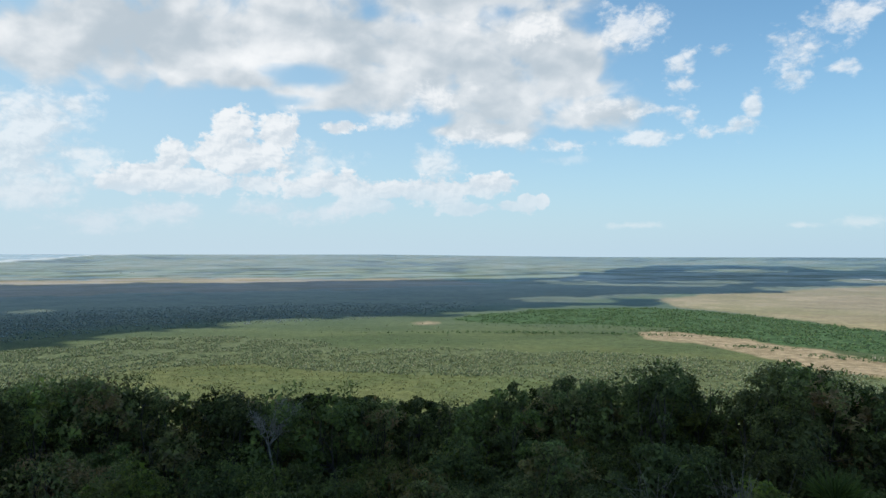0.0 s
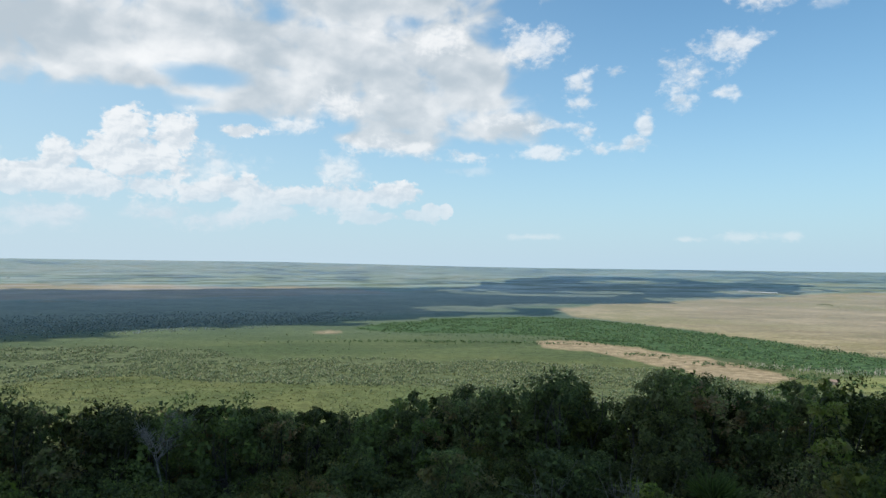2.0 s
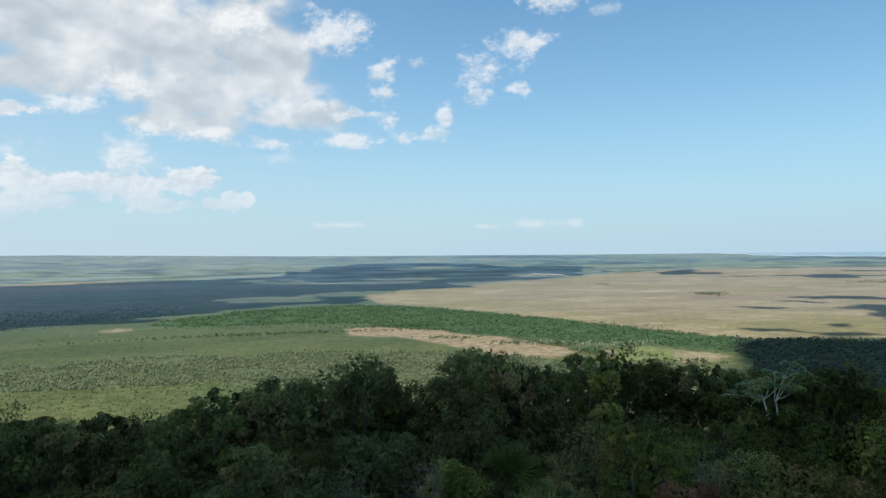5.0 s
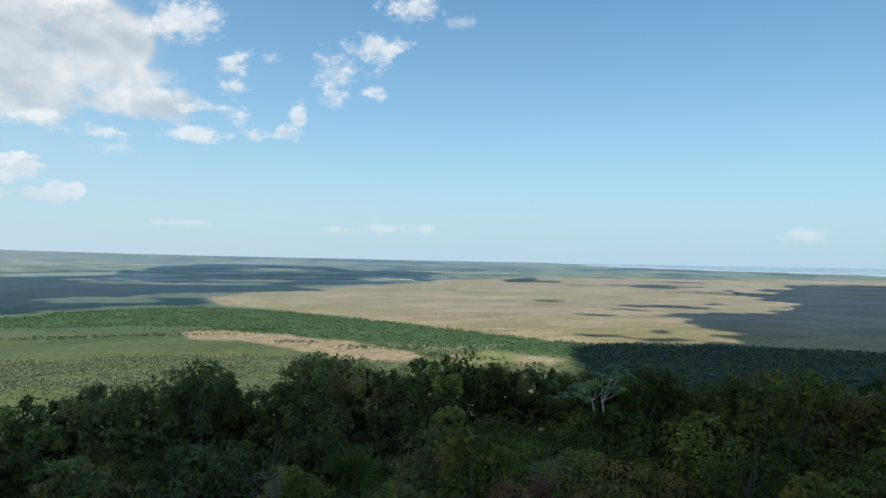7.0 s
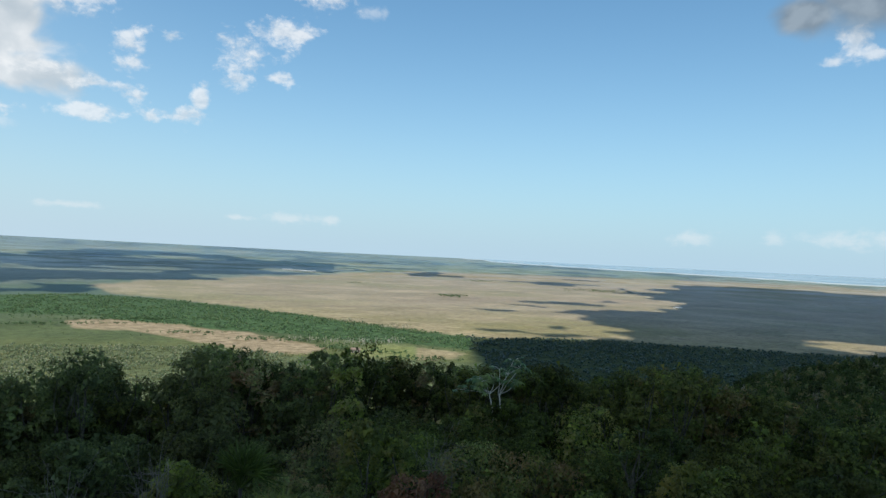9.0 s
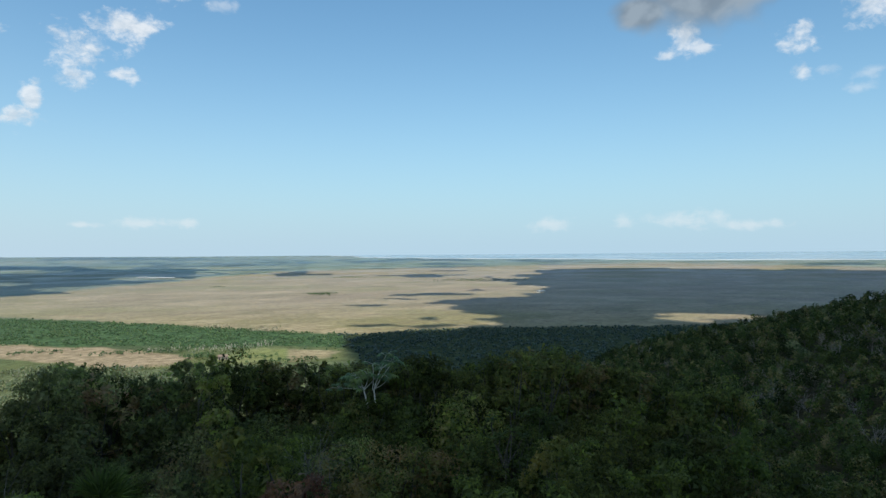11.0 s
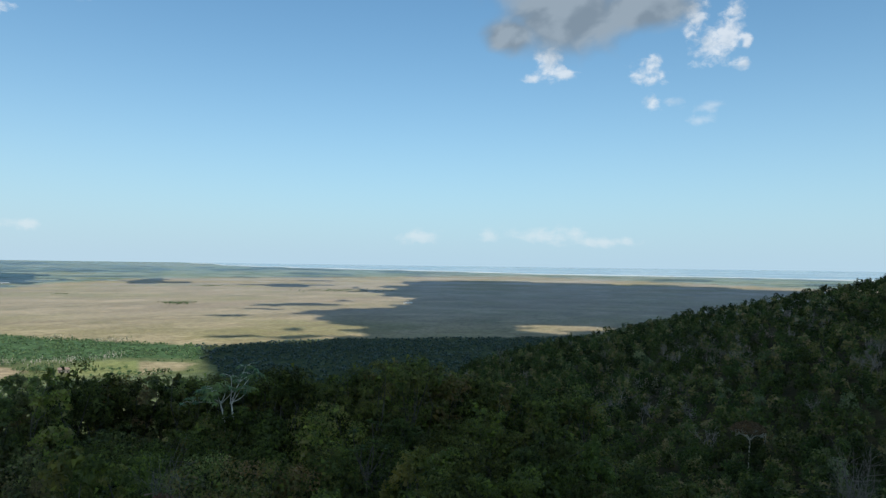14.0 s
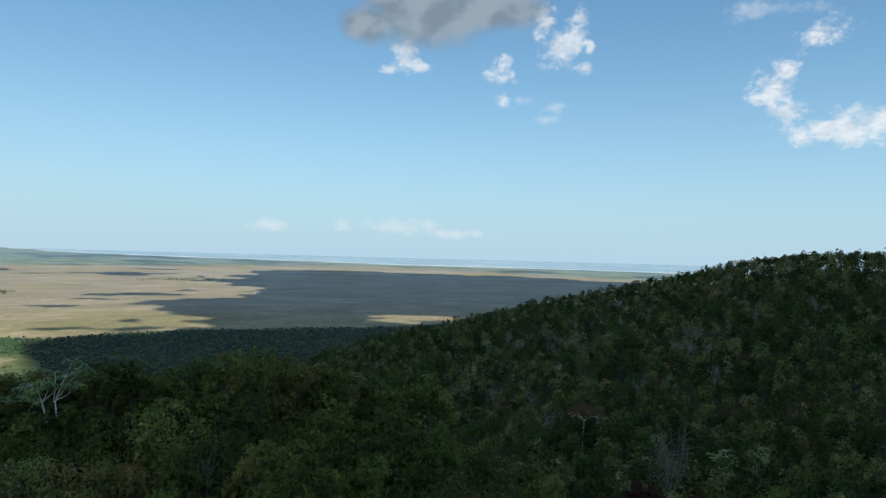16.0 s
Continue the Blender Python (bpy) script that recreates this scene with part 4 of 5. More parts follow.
def domes(rng, spots, heights, spreads, sides=5, low=0.2):
    """Many far trees in one mesh: each a lumpy, faceted crown of two rings and a top."""
    k = len(spots)
    turn = rng.uniform(0, 6.28, (k, 1)) + np.arange(sides) * 2 * math.pi / sides + rng.normal(0, 0.16, (k, sides))
    rings = []
    for high, wide in ((low, 0.74), (0.64, 0.95)):
        r = spreads[:, None] * wide * rng.uniform(0.72, 1.25, (k, sides))
        z = heights[:, None] * (high + rng.uniform(-0.1, 0.1, (k, sides)))
        rings.append(np.stack([np.cos(turn) * r, np.sin(turn) * r, z], -1))
    top = np.stack([spreads * rng.normal(0, 0.25, k), spreads * rng.normal(0, 0.25, k), heights], -1)[:, None]
    v = (np.concatenate([*rings, top], 1) + spots[:, None]).reshape(-1, 3)
    a, b = np.arange(sides), (np.arange(sides) + 1) % sides
    f = np.vstack([np.stack([a, b, b + sides], -1), np.stack([a, b + sides, a + sides], -1), np.stack([a + sides, b + sides, np.full(sides, 2 * sides)], -1)])
    m = 2 * sides + 1
    f = (f[None] + m * np.arange(k)[:, None, None]).reshape(-1, 3)
    return v, f, np.repeat(rng.random(k), m)


def stand(name, pieces, mat, label, category, smooth=False):
    """A far stand of trees as one mesh, with a tone for each tree."""
    v, f = joined([(p[0], p[1]) for p in pieces])
    ob = link_mesh(name, v, f, [mat], smooth=smooth)
    ob.data.attributes.new("tone", "FLOAT", "POINT").data.foreach_set("value", np.concatenate([p[2] for p in pieces]).astype(np.float32))
    return tagged(ob, label, category, kind="stuff")


def lattice_spots(rng, step, az0, az1, r0, r1):
    """Evenly strewn places, none close to another."""
    g = np.arange(-r1, r1, step)
    x, y = np.meshgrid(g, g, indexing="ij")
    x = (x + (np.arange(len(g)) % 2)[None, :] * step / 2 + rng.uniform(-0.33, 0.33, x.shape) * step).ravel()
    y = (y + rng.uniform(-0.33, 0.33, y.shape) * step).ravel()
    az, r = np.degrees(np.arctan2(-x, y)), np.hypot(x, y)
    ok = (az > az0) & (az < az1) & (r > r0) & (r < r1)
    return az[ok], r[ok]


def bare_stand(rng, az, r):
    """Leafless pale trees: a stem, thin limbs and a spray of twigs each."""
    pieces = []
    for base in xyz(az, r):
        h = WOOD * rng.uniform(0.85, 1.08)
        fork = base + (rng.normal(0, 0.2), rng.normal(0, 0.2), h * rng.uniform(0.45, 0.6))
        pieces.append(tube([base, (base + fork) / 2, fork], [0.12, 0.1, 0.07], 3))
        for _ in range(6):
            tip = fork + (*rng.normal(0, 0.75, 2), h * rng.uniform(0.15, 0.42))
            bend = (fork + tip) / 2 + rng.normal(0, 0.25, 3)
            pieces.append(tube([fork, bend, tip], [0.045, 0.035, 0.02], 3))
            for _ in range(7):
                end = tip + rng.normal(0, 0.62, 3) + (0, 0, 0.1)
                start = bend + (tip - bend) * rng.random()
                pieces.append(tube([start, (start + end) / 2 + rng.normal(0, 0.1, 3), end], [0.026, 0.02, 0.014], 3))
    return joined(pieces)


def build_hill_wood():
    rng = np.random.default_rng(8)
    pieces = []
    for r0, r1, step, leaves, leaf, low in ((52, 110, 3.0, 300, 0.33, 0.62), (110, 200, 3.4, 150, 0.46, 0.62), (200, 335, 3.6, 110, 0.54, 0.74)):
        az, r = lattice_spots(rng, step, -118, -56, r0, r1)
        n = len(az)
        pieces.append(cushion(rng, xyz(az, r), WOOD * rng.uniform(low, 1.04, n), rng.uniform(1.4, 2.3, n), leaves, leaf, 6, 0.33))
    az, r = lattice_spots(rng, 4.0, -60, 42, 51.5, 76)
    n = len(az)
    pieces.append(cushion(rng, xyz(az, r), WOOD * rng.uniform(0.8, 1.0, n), rng.uniform(1.7, 2.6, n), 70, 0.7, 5))
    stand("hill_forest", pieces, FAR_LEAF, "dense dark green forest covering the hillside", "forest")
    az, r = scatter(rng, 45, -114, -66, 85, 300)
    az = np.append(az, np.concatenate([rng.normal(a, 1.3, 9) for a in (-80.4, -84.5, -88.0, -92.3, -97.0)]))
    r = np.append(r, np.concatenate([rng.normal(q, 12, 9) for q in (150, 190, 175, 215, 160)]))
    v, f = bare_stand(rng, az, r)
    tagged(link_mesh("bare_trees", v, f, [ASH_BARK]), "leafless pale trees scattered through the hillside forest", "trees", kind="stuff")
    az = np.concatenate([rng.normal(a, 1.6, 11) for a in (-81.0, -84.8, -88.3, -92.0, -96.5, -101.5)])
    r = np.concatenate([rng.normal(q, 14, 11) for q in (150, 195, 170, 220, 165, 200)])
    n = len(az)
    stand("dry_trees", [cushion(rng, xyz(az, r), WOOD * rng.uniform(0.8, 1.02, n), rng.uniform(1.2, 2.0, n), 110, 0.3, 7)], DRY_LEAF, "brownish dry trees thinly leaved among the hill forest", "trees")


build_hill_wood()


def build_plain_woods():
    rng = np.random.default_rng(12)
    # grey-green savanna trees below the hill, in one broad band with open grass before and behind it
    az, r = scatter(rng, 74000, -42, 42, 470, 1200)
    x, y = -np.sin(np.radians(az)) * r, np.cos(np.radians(az)) * r
    lo, hi = scrub_edges(az)
    w = 70 * (value_noise(x / 50, y / 50, 3) - 0.5)
    thick = 0.55 * value_noise(x / 22, y / 22, 61, 3) + 0.45 * value_noise(az * 0.6, r / 15, 91, 3)
    dense = (r > lo + w) & (r < hi + w) & (thick > np.where(r < 640, 0.48, 0.43))
    sparse = rng.random(len(r)) < np.where(r > hi, 0.008, 0.02) * (thick > 0.4)
    keep = (dense | sparse) & ~inside(TAN_FIELD, az, r) & ~inside(BELT, az, r) & ~inside(PASTURE, az, r)
    az, r = az[keep], r[keep]
    n = len(az)
    stand("savanna_trees", [domes(rng, xyz(az, r), rng.uniform(1.2, 3.4, n), rng.uniform(0.5, 1.1, n), 4)], SAVANNA_LEAF, "band of grey-green savanna trees and scrub palms", "trees", True)
    # their pale stems
    base = xyz(az, r)[::4]
    k = len(base)
    high = rng.uniform(1.6, 3.4, k)
    turn = rng.uniform(0, 6.28, k)
    foot = [base + np.stack([0.17 * np.cos(turn + q), 0.17 * np.sin(turn + q), 0 * turn], -1) for q in (0, 2.09, 4.19)]
    v = np.stack([*foot, base + np.stack([rng.normal(0, 0.15, k), rng.normal(0, 0.15, k), high], -1)], 1).reshape(-1, 3)
    f = (np.array([[0, 1, 3], [1, 2, 3], [2, 0, 3]])[None] + 4 * np.arange(k)[:, None, None]).reshape(-1, 3)
    tagged(link_mesh("palm_stems", v, f, [PALE_BARK]), "thin pale stems of the savanna trees", "stems", kind="stuff")
    # tufts of grass and low bushes between them
    az, r = scatter(rng, 13000, -40, 42, 470, 800)
    keep = ~inside(TAN_FIELD, az, r) & ~inside(BELT, az, r) & ~inside(PASTURE, az, r)
    az, r = az[keep], r[keep]
    n = len(az)
    stand("grass_tussocks", [cushion(rng, xyz(az, r), rng.uniform(0.4, 1.0, n), rng.uniform(0.6, 1.5, n), 4, 0.9)], TUFT, "yellow-green grass tussocks and low bushes", "grass")
    # the dark woods beyond
    az, r = scatter(rng, 30000, -8, 42, 1000, 1760)
    keep = inside(WOODS, *warped(az, r, 9, 2.2)) | (inside(WOODS, az, r + 90) & (rng.random(len(r)) < 0.4))
    keep &= ~inside(BELT, az, r) & (rng.random(len(r)) < np.interp(r, [1000, 1250, 1750], [1.0, 0.7, 0.0]) * np.interp(az, [-7, 2], [0.0, 1.0]))
    az, r = az[keep], r[keep]
    n = len(az)
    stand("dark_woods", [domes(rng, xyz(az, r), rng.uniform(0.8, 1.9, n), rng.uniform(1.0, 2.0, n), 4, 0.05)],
          HAZED_WOOD_LEAF, "dark woodland on the plain under a cloud's shadow", "woodland", True)
    # the green gallery wood along the tan plain
    az, r = scatter(rng, 76000, -110, -1, 480, 1750)
    keep = inside(BELT, *warped(az, r, 3, 1.0)) | (inside(BELT, az, r + 45) & (rng.random(len(r)) < 0.16) & (az > -47))
    keep &= ~inside(TAN_FIELD, az, r) & ~inside(PASTURE, az, r) & ~inside(TAN_PLAIN, az, r)
    x, y = -np.sin(np.radians(az)) * r, np.cos(np.radians(az)) * r
    keep &= value_noise(x / 26, y / 26, 211, 3) > np.interp(az, [-50, -44], [0.3, 0.4])
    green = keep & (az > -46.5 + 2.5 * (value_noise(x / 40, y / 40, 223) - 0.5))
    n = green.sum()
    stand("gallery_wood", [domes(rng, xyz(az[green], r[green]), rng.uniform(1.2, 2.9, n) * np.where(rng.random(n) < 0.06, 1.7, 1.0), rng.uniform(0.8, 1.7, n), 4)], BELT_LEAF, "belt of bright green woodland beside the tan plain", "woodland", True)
    # forest at the hill's foot, its leaves coloured darker for the cloud's shade
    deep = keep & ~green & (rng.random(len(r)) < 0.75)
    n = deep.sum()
    stand("foothill_forest", [domes(rng, xyz(az[deep], r[deep]), rng.uniform(1.6, 3.6, n), rng.uniform(1.2, 2.4, n), 4)], SHADED_FOOT_LEAF, "forest at the foot of the hill, coloured dark for the cloud's shade", "woodland", True)


build_plain_woods()

# ------------------------------------------------------------------ single trees that stand out


def palmate(rng, at, size, droop):
    """One large leaf of nine pointed lobes, spread like an umbrella."""
    out = []
    tilt = rng.normal(0, 0.22, 2)
    for j in range(9):
        b = j * 2 * math.pi / 9 + rng.uniform(-0.12, 0.12)
        way = np.array([math.cos(b), math.sin(b), 0.0])
        way[2] = way[0] * tilt[0] + way[1] * tilt[1]
        side = np.array([-math.sin(b), math.cos(b), 0.0])
        L = size * rng.uniform(0.85, 1.1)
        mid, tip = at + way * L * 0.6 - (0, 0, droop * L * 0.15), at + way * L - (0, 0, droop * L * 0.6)
        out.append((np.vstack([at, mid + side * L * 0.2, tip, mid - side * L * 0.2]), np.array([[0, 1, 2, 3]])))
    return out


def twin_umbrella_tree(name, seed, label):
    """Two white stems that fork into bare arms; each arm ends in a few umbrella leaves. Its front is along -y."""
    rng = np.random.default_rng(seed)
    tree = tagged(new(name), label, "tree")
    wood, crown = [], []
    squeeze = lambda p: np.array([p[0] * 0.7, p[1], 9 - (9 - p[2]) * 0.82])
    forks = {"west": squeeze((-0.5, 0.0, 6.85)), "east": squeeze((0.27, 0.2, 6.75))}
    wood += [tube([(0.0, 0, -0.6), (-0.05, 0, 3.0), (-0.06, 0, 5.8), (-0.2, 0, 6.7), forks["west"]], [0.08, 0.07, 0.055, 0.045, 0.038], 6),
             tube([(0.2, 0.2, -0.6), (0.3, 0.2, 3.0), (0.34, 0.2, 6.0), forks["east"]], [0.075, 0.065, 0.05, 0.038], 6)]
    arms = [("west", (-2.3, 0.1, 6.95), 0.24, 3), ("west", (-1.5, 0.3, 7.55), 0.34, 5), ("west", (-0.8, -0.3, 7.7), 0.36, 7), ("west", (-0.15, 0.4, 7.75), 0.32, 5), ("west", (0.9, 0.1, 8.15), 0.22, 3),
            ("east", (1.35, 0.0, 7.6), 0.28, 4), ("east", (1.2, 0.5, 8.9), 0.24, 4), ("east", (0.2, 0.3, 8.4), 0.2, 2), ("east", (1.7, 0.4, 8.45), 0.32, 4), ("west", (-0.9, -0.4, 7.2), 0.32, 5)]
    for fork, tip, size, count in arms:
        tip = squeeze(tip)
        wood.append(limb(rng, forks[fork] + rng.normal(0, 0.04, 3), tip, 0.032, 0.016, 0.16, 6))
        for k in range(2 * count):
            at = tip + rng.normal(0, 0.2, 3) * (1.2, 1.2, 0.5) + (0, 0, 0.12)
            wood.append(tube([tip, (tip + at) / 2 + (0, 0, 0.04), at], [0.014, 0.011, 0.009], 4))
            crown += palmate(rng, at, size * rng.uniform(0.75, 1.1), rng.uniform(0.4, 1.3))
    v, f = joined(wood)
    link_mesh("trunk", v, f, [WHITE_BARK], tree, "twin whitish forking stems", True)
    v, f = joined(crown)
    link_mesh("crown", v, f, [UMBRELLA_LEAF], tree)
    return tree


def flat_topped_tree(name, seed, label, height, reach):
    """Slim branching stems below a thin, wide cap of leaves."""
    rng = np.random.default_rng(seed)
    tree = tagged(new(name), label, "tree")
    fork = np.array([0, 0, height * 0.72])
    wood, crown = [limb(rng, (0, 0, -0.6), fork, 0.1, 0.07, 0.1)], []
    for k in range(9):
        a = k * 2.4 + rng.uniform(-0.3, 0.3)
        d = reach * math.sqrt((k + 0.4) / 9)
        tip = np.array([math.cos(a) * d, math.sin(a) * d, height * (0.97 - 0.05 * (d / reach) ** 2)])
        wood.append(limb(rng, fork, tip, 0.04, 0.012, 0.25))
        e = unit(rng.normal(0, 1, (190, 3)) + np.array([0, 0, 0.5]))
        at = tip + e * np.array([reach * 0.36, reach * 0.36, 0.26]) * rng.uniform(0.5, 1.05, (190, 1))
        crown.append(leaf_blades(rng, at, e, 0.17, 0.1))
    v, f = joined(wood)
    link_mesh("trunk", v, f, [BARK], tree, "", True)
    v, f = joined(crown)
    link_mesh("crown", v, f, [LEAF], tree)
    return tree


def forked_tree(name, seed, label, height, leaf_mat, leaf_size, reach):
    """A pale forked trunk with flat layers of large umbrella leaves."""
    rng = np.random.default_rng(seed)
    tree = tagged(new(name), label, "tree")
    wood, crown = [], []
    base = np.array([0, 0, height * 0.72])
    wood.append(limb(rng, (0, 0, -0.6), base, 0.1, 0.075, 0.08, 7))
    for k in range(7):
        a = k * 0.9 + rng.uniform(-0.3, 0.3)
        tip = base + np.array([math.cos(a) * reach * rng.uniform(0.4, 1), math.sin(a) * reach * rng.uniform(0.4, 1), height * rng.uniform(0.06, 0.28)])
        wood.append(limb(rng, base + (0, 0, rng.uniform(-0.5, 0.2)), tip, 0.055, 0.03, 0.3))
        for _ in range(6):
            at = tip + rng.normal(0, 0.4, 3) * (1.2, 1.2, 0.35) + (0, 0, 0.1)
            wood.append(tube([tip, (tip + at) / 2 + (0, 0, 0.05), at], [0.02, 0.015, 0.012], 4))
            crown += palmate(rng, at, leaf_size * rng.uniform(0.8, 1.2), rng.uniform(0.2, 0.9))
    v, f = joined(wood)
    link_mesh("trunk", v, f, [WHITE_BARK], tree, "forked whitish trunk", True)
    v, f = joined(crown)
    link_mesh("crown", v, f, [leaf_mat], tree)
    return tree


def bare_tree(name, seed, label, height, reach, twigs, thick=1.0, bark=None, crotch=0.45, spray=0.5):
    """A leafless tree: trunk, limbs and many fine twigs."""
    rng = np.random.default_rng(seed)
    tree = tagged(new(name), label, "tree")
    big, small = [], []
    fork = np.array([0, 0, height * crotch])
    big.append(limb(rng, (0, 0, -0.6), fork, 0.12 * thick, 0.08 * thick, 0.1))
    for k in range(9):
        a = rng.uniform(0, 6.28)
        tip = np.array([math.cos(a) * reach * rng.uniform(0.3, 1), math.sin(a) * reach * rng.uniform(0.3, 1), height * rng.uniform((1 + crotch) / 2, 1.0)])
        start = fork + (0, 0, rng.uniform(-0.6, 1.6) * spray)
        big.append(limb(rng, start, tip, 0.05 * thick, 0.018 * thick, 0.25))
        for _ in range(twigs):
            t = rng.uniform(0.35, 1.0)
            p = start + (tip - start) * t
            q = p + spray * (rng.normal(0, 1, 3) + np.array([math.cos(a) * 0.6, math.sin(a) * 0.6, 1.0]))
            small.append(tube([p, (p + q) / 2 + rng.normal(0, 0.08, 3), q], [0.016 * thick, 0.011 * thick, 0.006], 4))
    v, f = joined(big)
    link_mesh("trunk", v, f, [bark or DULL_BARK], tree, "", True)
    v, f = joined(small)
    link_mesh("crown", v, f, [bark or DULL_BARK], tree, "fine bleached twigs", True)
    return tree


def browned_tree(name, seed, label, height, reach):
    """A tree with a few pale arching limbs under a round cap of dry brown leaves."""
    rng = np.random.default_rng(seed)
    tree = tagged(new(name), label, "tree")
    fork = np.array([-0.35, 0, height * 0.74])
    wood = [limb(rng, (-0.5, 0, -0.6), fork, 0.085, 0.065, 0.1)]
    for k in range(7):
        a = k * 0.9 + rng.uniform(-0.3, 0.3)
        rim = np.array([math.cos(a) * reach, math.sin(a) * reach, height * 0.84])
        arch = (fork + rim) / 2 + (0, 0, height * 0.05)
        wood.append(tube([fork, (fork + arch) / 2 + (0, 0, 0.2), arch, (arch + rim) / 2 + (0, 0, 0.15), rim], [0.05, 0.044, 0.036, 0.026, 0.015], 5))
        for _ in range(8):
            p = arch + (rim - arch) * rng.random()
            wood.append(tube([p, p + rng.normal(0, 0.2, 3) + (0, 0, 0.25), p + rng.normal(0, 0.35, 3) + (0, 0, 0.45)], [0.025, 0.018, 0.01], 4))
    d = unit(rng.normal(0, 1, (1500, 3)) + np.array([0, 0, 0.6]))
    d[:, 2] = np.abs(d[:, 2])
    at = np.array([0, 0, height * 0.88]) + d * np.array([reach, reach, height * 0.14]) * rng.uniform(0.8, 1.05, (1500, 1))
    v, f = joined(wood)
    link_mesh("trunk", v, f, [WHITE_BARK], tree, "arching bleached limbs", True)
    v, f = leaf_blades(rng, at, d, 0.27, 0.16)
    link_mesh("crown", v, f, [BROWN_LEAF], tree, "cap of dry brown leaves")
    return tree


def fan_palm(name, seed, label):
    """A low palm with stiff upright fans of narrow blades."""
    rng = np.random.default_rng(seed)
    tree = tagged(new(name), label, "palm")
    v, f = limb(rng, (0, 0, -0.5), (0.1, 0, 4.6), 0.06, 0.05, 0.1)
    link_mesh("trunk", v, f, [BARK], tree, "", True)
    blades = []
    for k in range(15):
        a, up = rng.uniform(0, 6.28), rng.uniform(0.45, 1.5)
        stem = np.array([math.cos(a) * math.cos(up), math.sin(a) * math.cos(up), math.sin(up)])
        hub = np.array([0.1, 0, 4.6]) + stem * rng.uniform(0.25, 0.5)
        blades.append(tube([np.array([0.1, 0, 4.55]), hub], [0.02, 0.015], 4))
        side = unit(np.cross(stem, rng.normal(0, 1, 3)))
        for j in range(15):
            b = (j - 7) * 0.17
            d = stem * math.cos(b) + side * math.sin(b)
            w = np.cross(d, np.cross(stem, side)) * 0.022
            L = rng.uniform(0.55, 0.95)
            q = np.vstack([hub, hub + d * L * 0.4 + w, hub + d * L - (0, 0, 0.12), hub + d * L * 0.4 - w])
            blades.append((q, np.array([[0, 1, 2, 3]])))
    v, f = joined(blades)
    link_mesh("fronds", v, f, [PALM_LEAF], tree)
    return tree


def stand_at(ob, az, r, height_now, el, turn):
    """Sets a single tree on the ground so that its top reaches elevation el from the eye."""
    x, y = spot(az, r)
    z = ground_z(x, y)
    s = (EYE + r * math.tan(radians(el)) - z) / height_now
    ob.matrix_basis = pose(x, y, z, 0, 0, turn)
    ob.scale = (s, s, s)
    return ob


stand_at(twin_umbrella_tree("umbrella_tree", 71, "twin-stemmed whitish tree with umbrellas of pale leaves"), -48.55, 41, 9.1, -8.0, -48.55)
for seed, az, el, reach in ((76, 10.4, -10.6, 1.25), (77, 6.6, -10.9, 1.6), (78, 2.0, -11.2, 1.1)):
    stand_at(flat_topped_tree("flat_topped_tree", seed, "dark flat-topped tree at the rim of the wood", 8.0, reach), az, 46, 8.1, el, seed * 50)
stand_at(forked_tree("umbrella_tree", 72, "small forked tree with silvery umbrella leaves", 8.0, PALE_LEAF, 0.42, 1.5), -99.4, 84, 8.0, -13.7, 40)
stand_at(fan_palm("fan_palm", 74, "bright green fan palm among the dark trees"), -28.4, 27, 5.9, -13.9, 10)
stand_at(fan_palm("fan_palm", 75, "low bright green fan palm in the wood"), -31.5, 24, 6.0, -17.0, 70)
stand_at(browned_tree("browned_tree", 81, "tree with arching bleached limbs and a brown crown", 8.0, 2.0), -88.9, 104, 8.0, -11.3, 30)
stand_at(bare_tree("bare_tree", 82, "pale grey leafless tree between dark crowns", 8.0, 1.7, 40, 0.6, ASH_BARK, 0.74, 0.22), 13.9, 41, 8.2, -10.75, 0)
stand_at(bare_tree("bare_tree", 83, "thin pale leafless tree in the dark wood", 8.0, 0.8, 9, 0.5), -22.2, 27, 8.0, -15.4, 120)


def rosette_tree(name, seed, label):
    """A slender tree whose shoots each end in a star of long pale leaves."""
    rng = np.random.default_rng(seed)
    tree = tagged(new(name), label, "tree")
    wood, crown = [limb(rng, (0, 0, -0.6), (0, 0, 6.4), 0.06, 0.04, 0.1)], []
    for k in range(7):
        a = k * 0.95
        tip = np.array([math.cos(a) * rng.uniform(0.4, 0.95), math.sin(a) * rng.uniform(0.4, 0.95), rng.uniform(6.9, 8.0)])
        wood.append(limb(rng, (0, 0, 6.2 + rng.uniform(-0.6, 0.2)), tip, 0.03, 0.016, 0.3))
        for j in range(13):
            b, up = j * 2.4, rng.uniform(-0.15, 0.75)
            out = np.array([math.cos(b) * math.cos(up), math.sin(b) * math.cos(up), math.sin(up)])
            side = unit(np.cross(out, (0, 0, 1.0))) * 0.045
            L = rng.uniform(0.3, 0.42)
            crown.append((np.vstack([tip, tip + out * L * 0.5 + side, tip + out * L - (0, 0, 0.05), tip + out * L * 0.5 - side]), np.array([[0, 1, 2, 3]])))
    v, f = joined(wood)
    link_mesh("trunk", v, f, [BARK], tree, "", True)
    v, f = joined(crown)
    link_mesh("crown", v, f, [BUSH_LEAF], tree, "stars of long pale green leaves")
    return tree


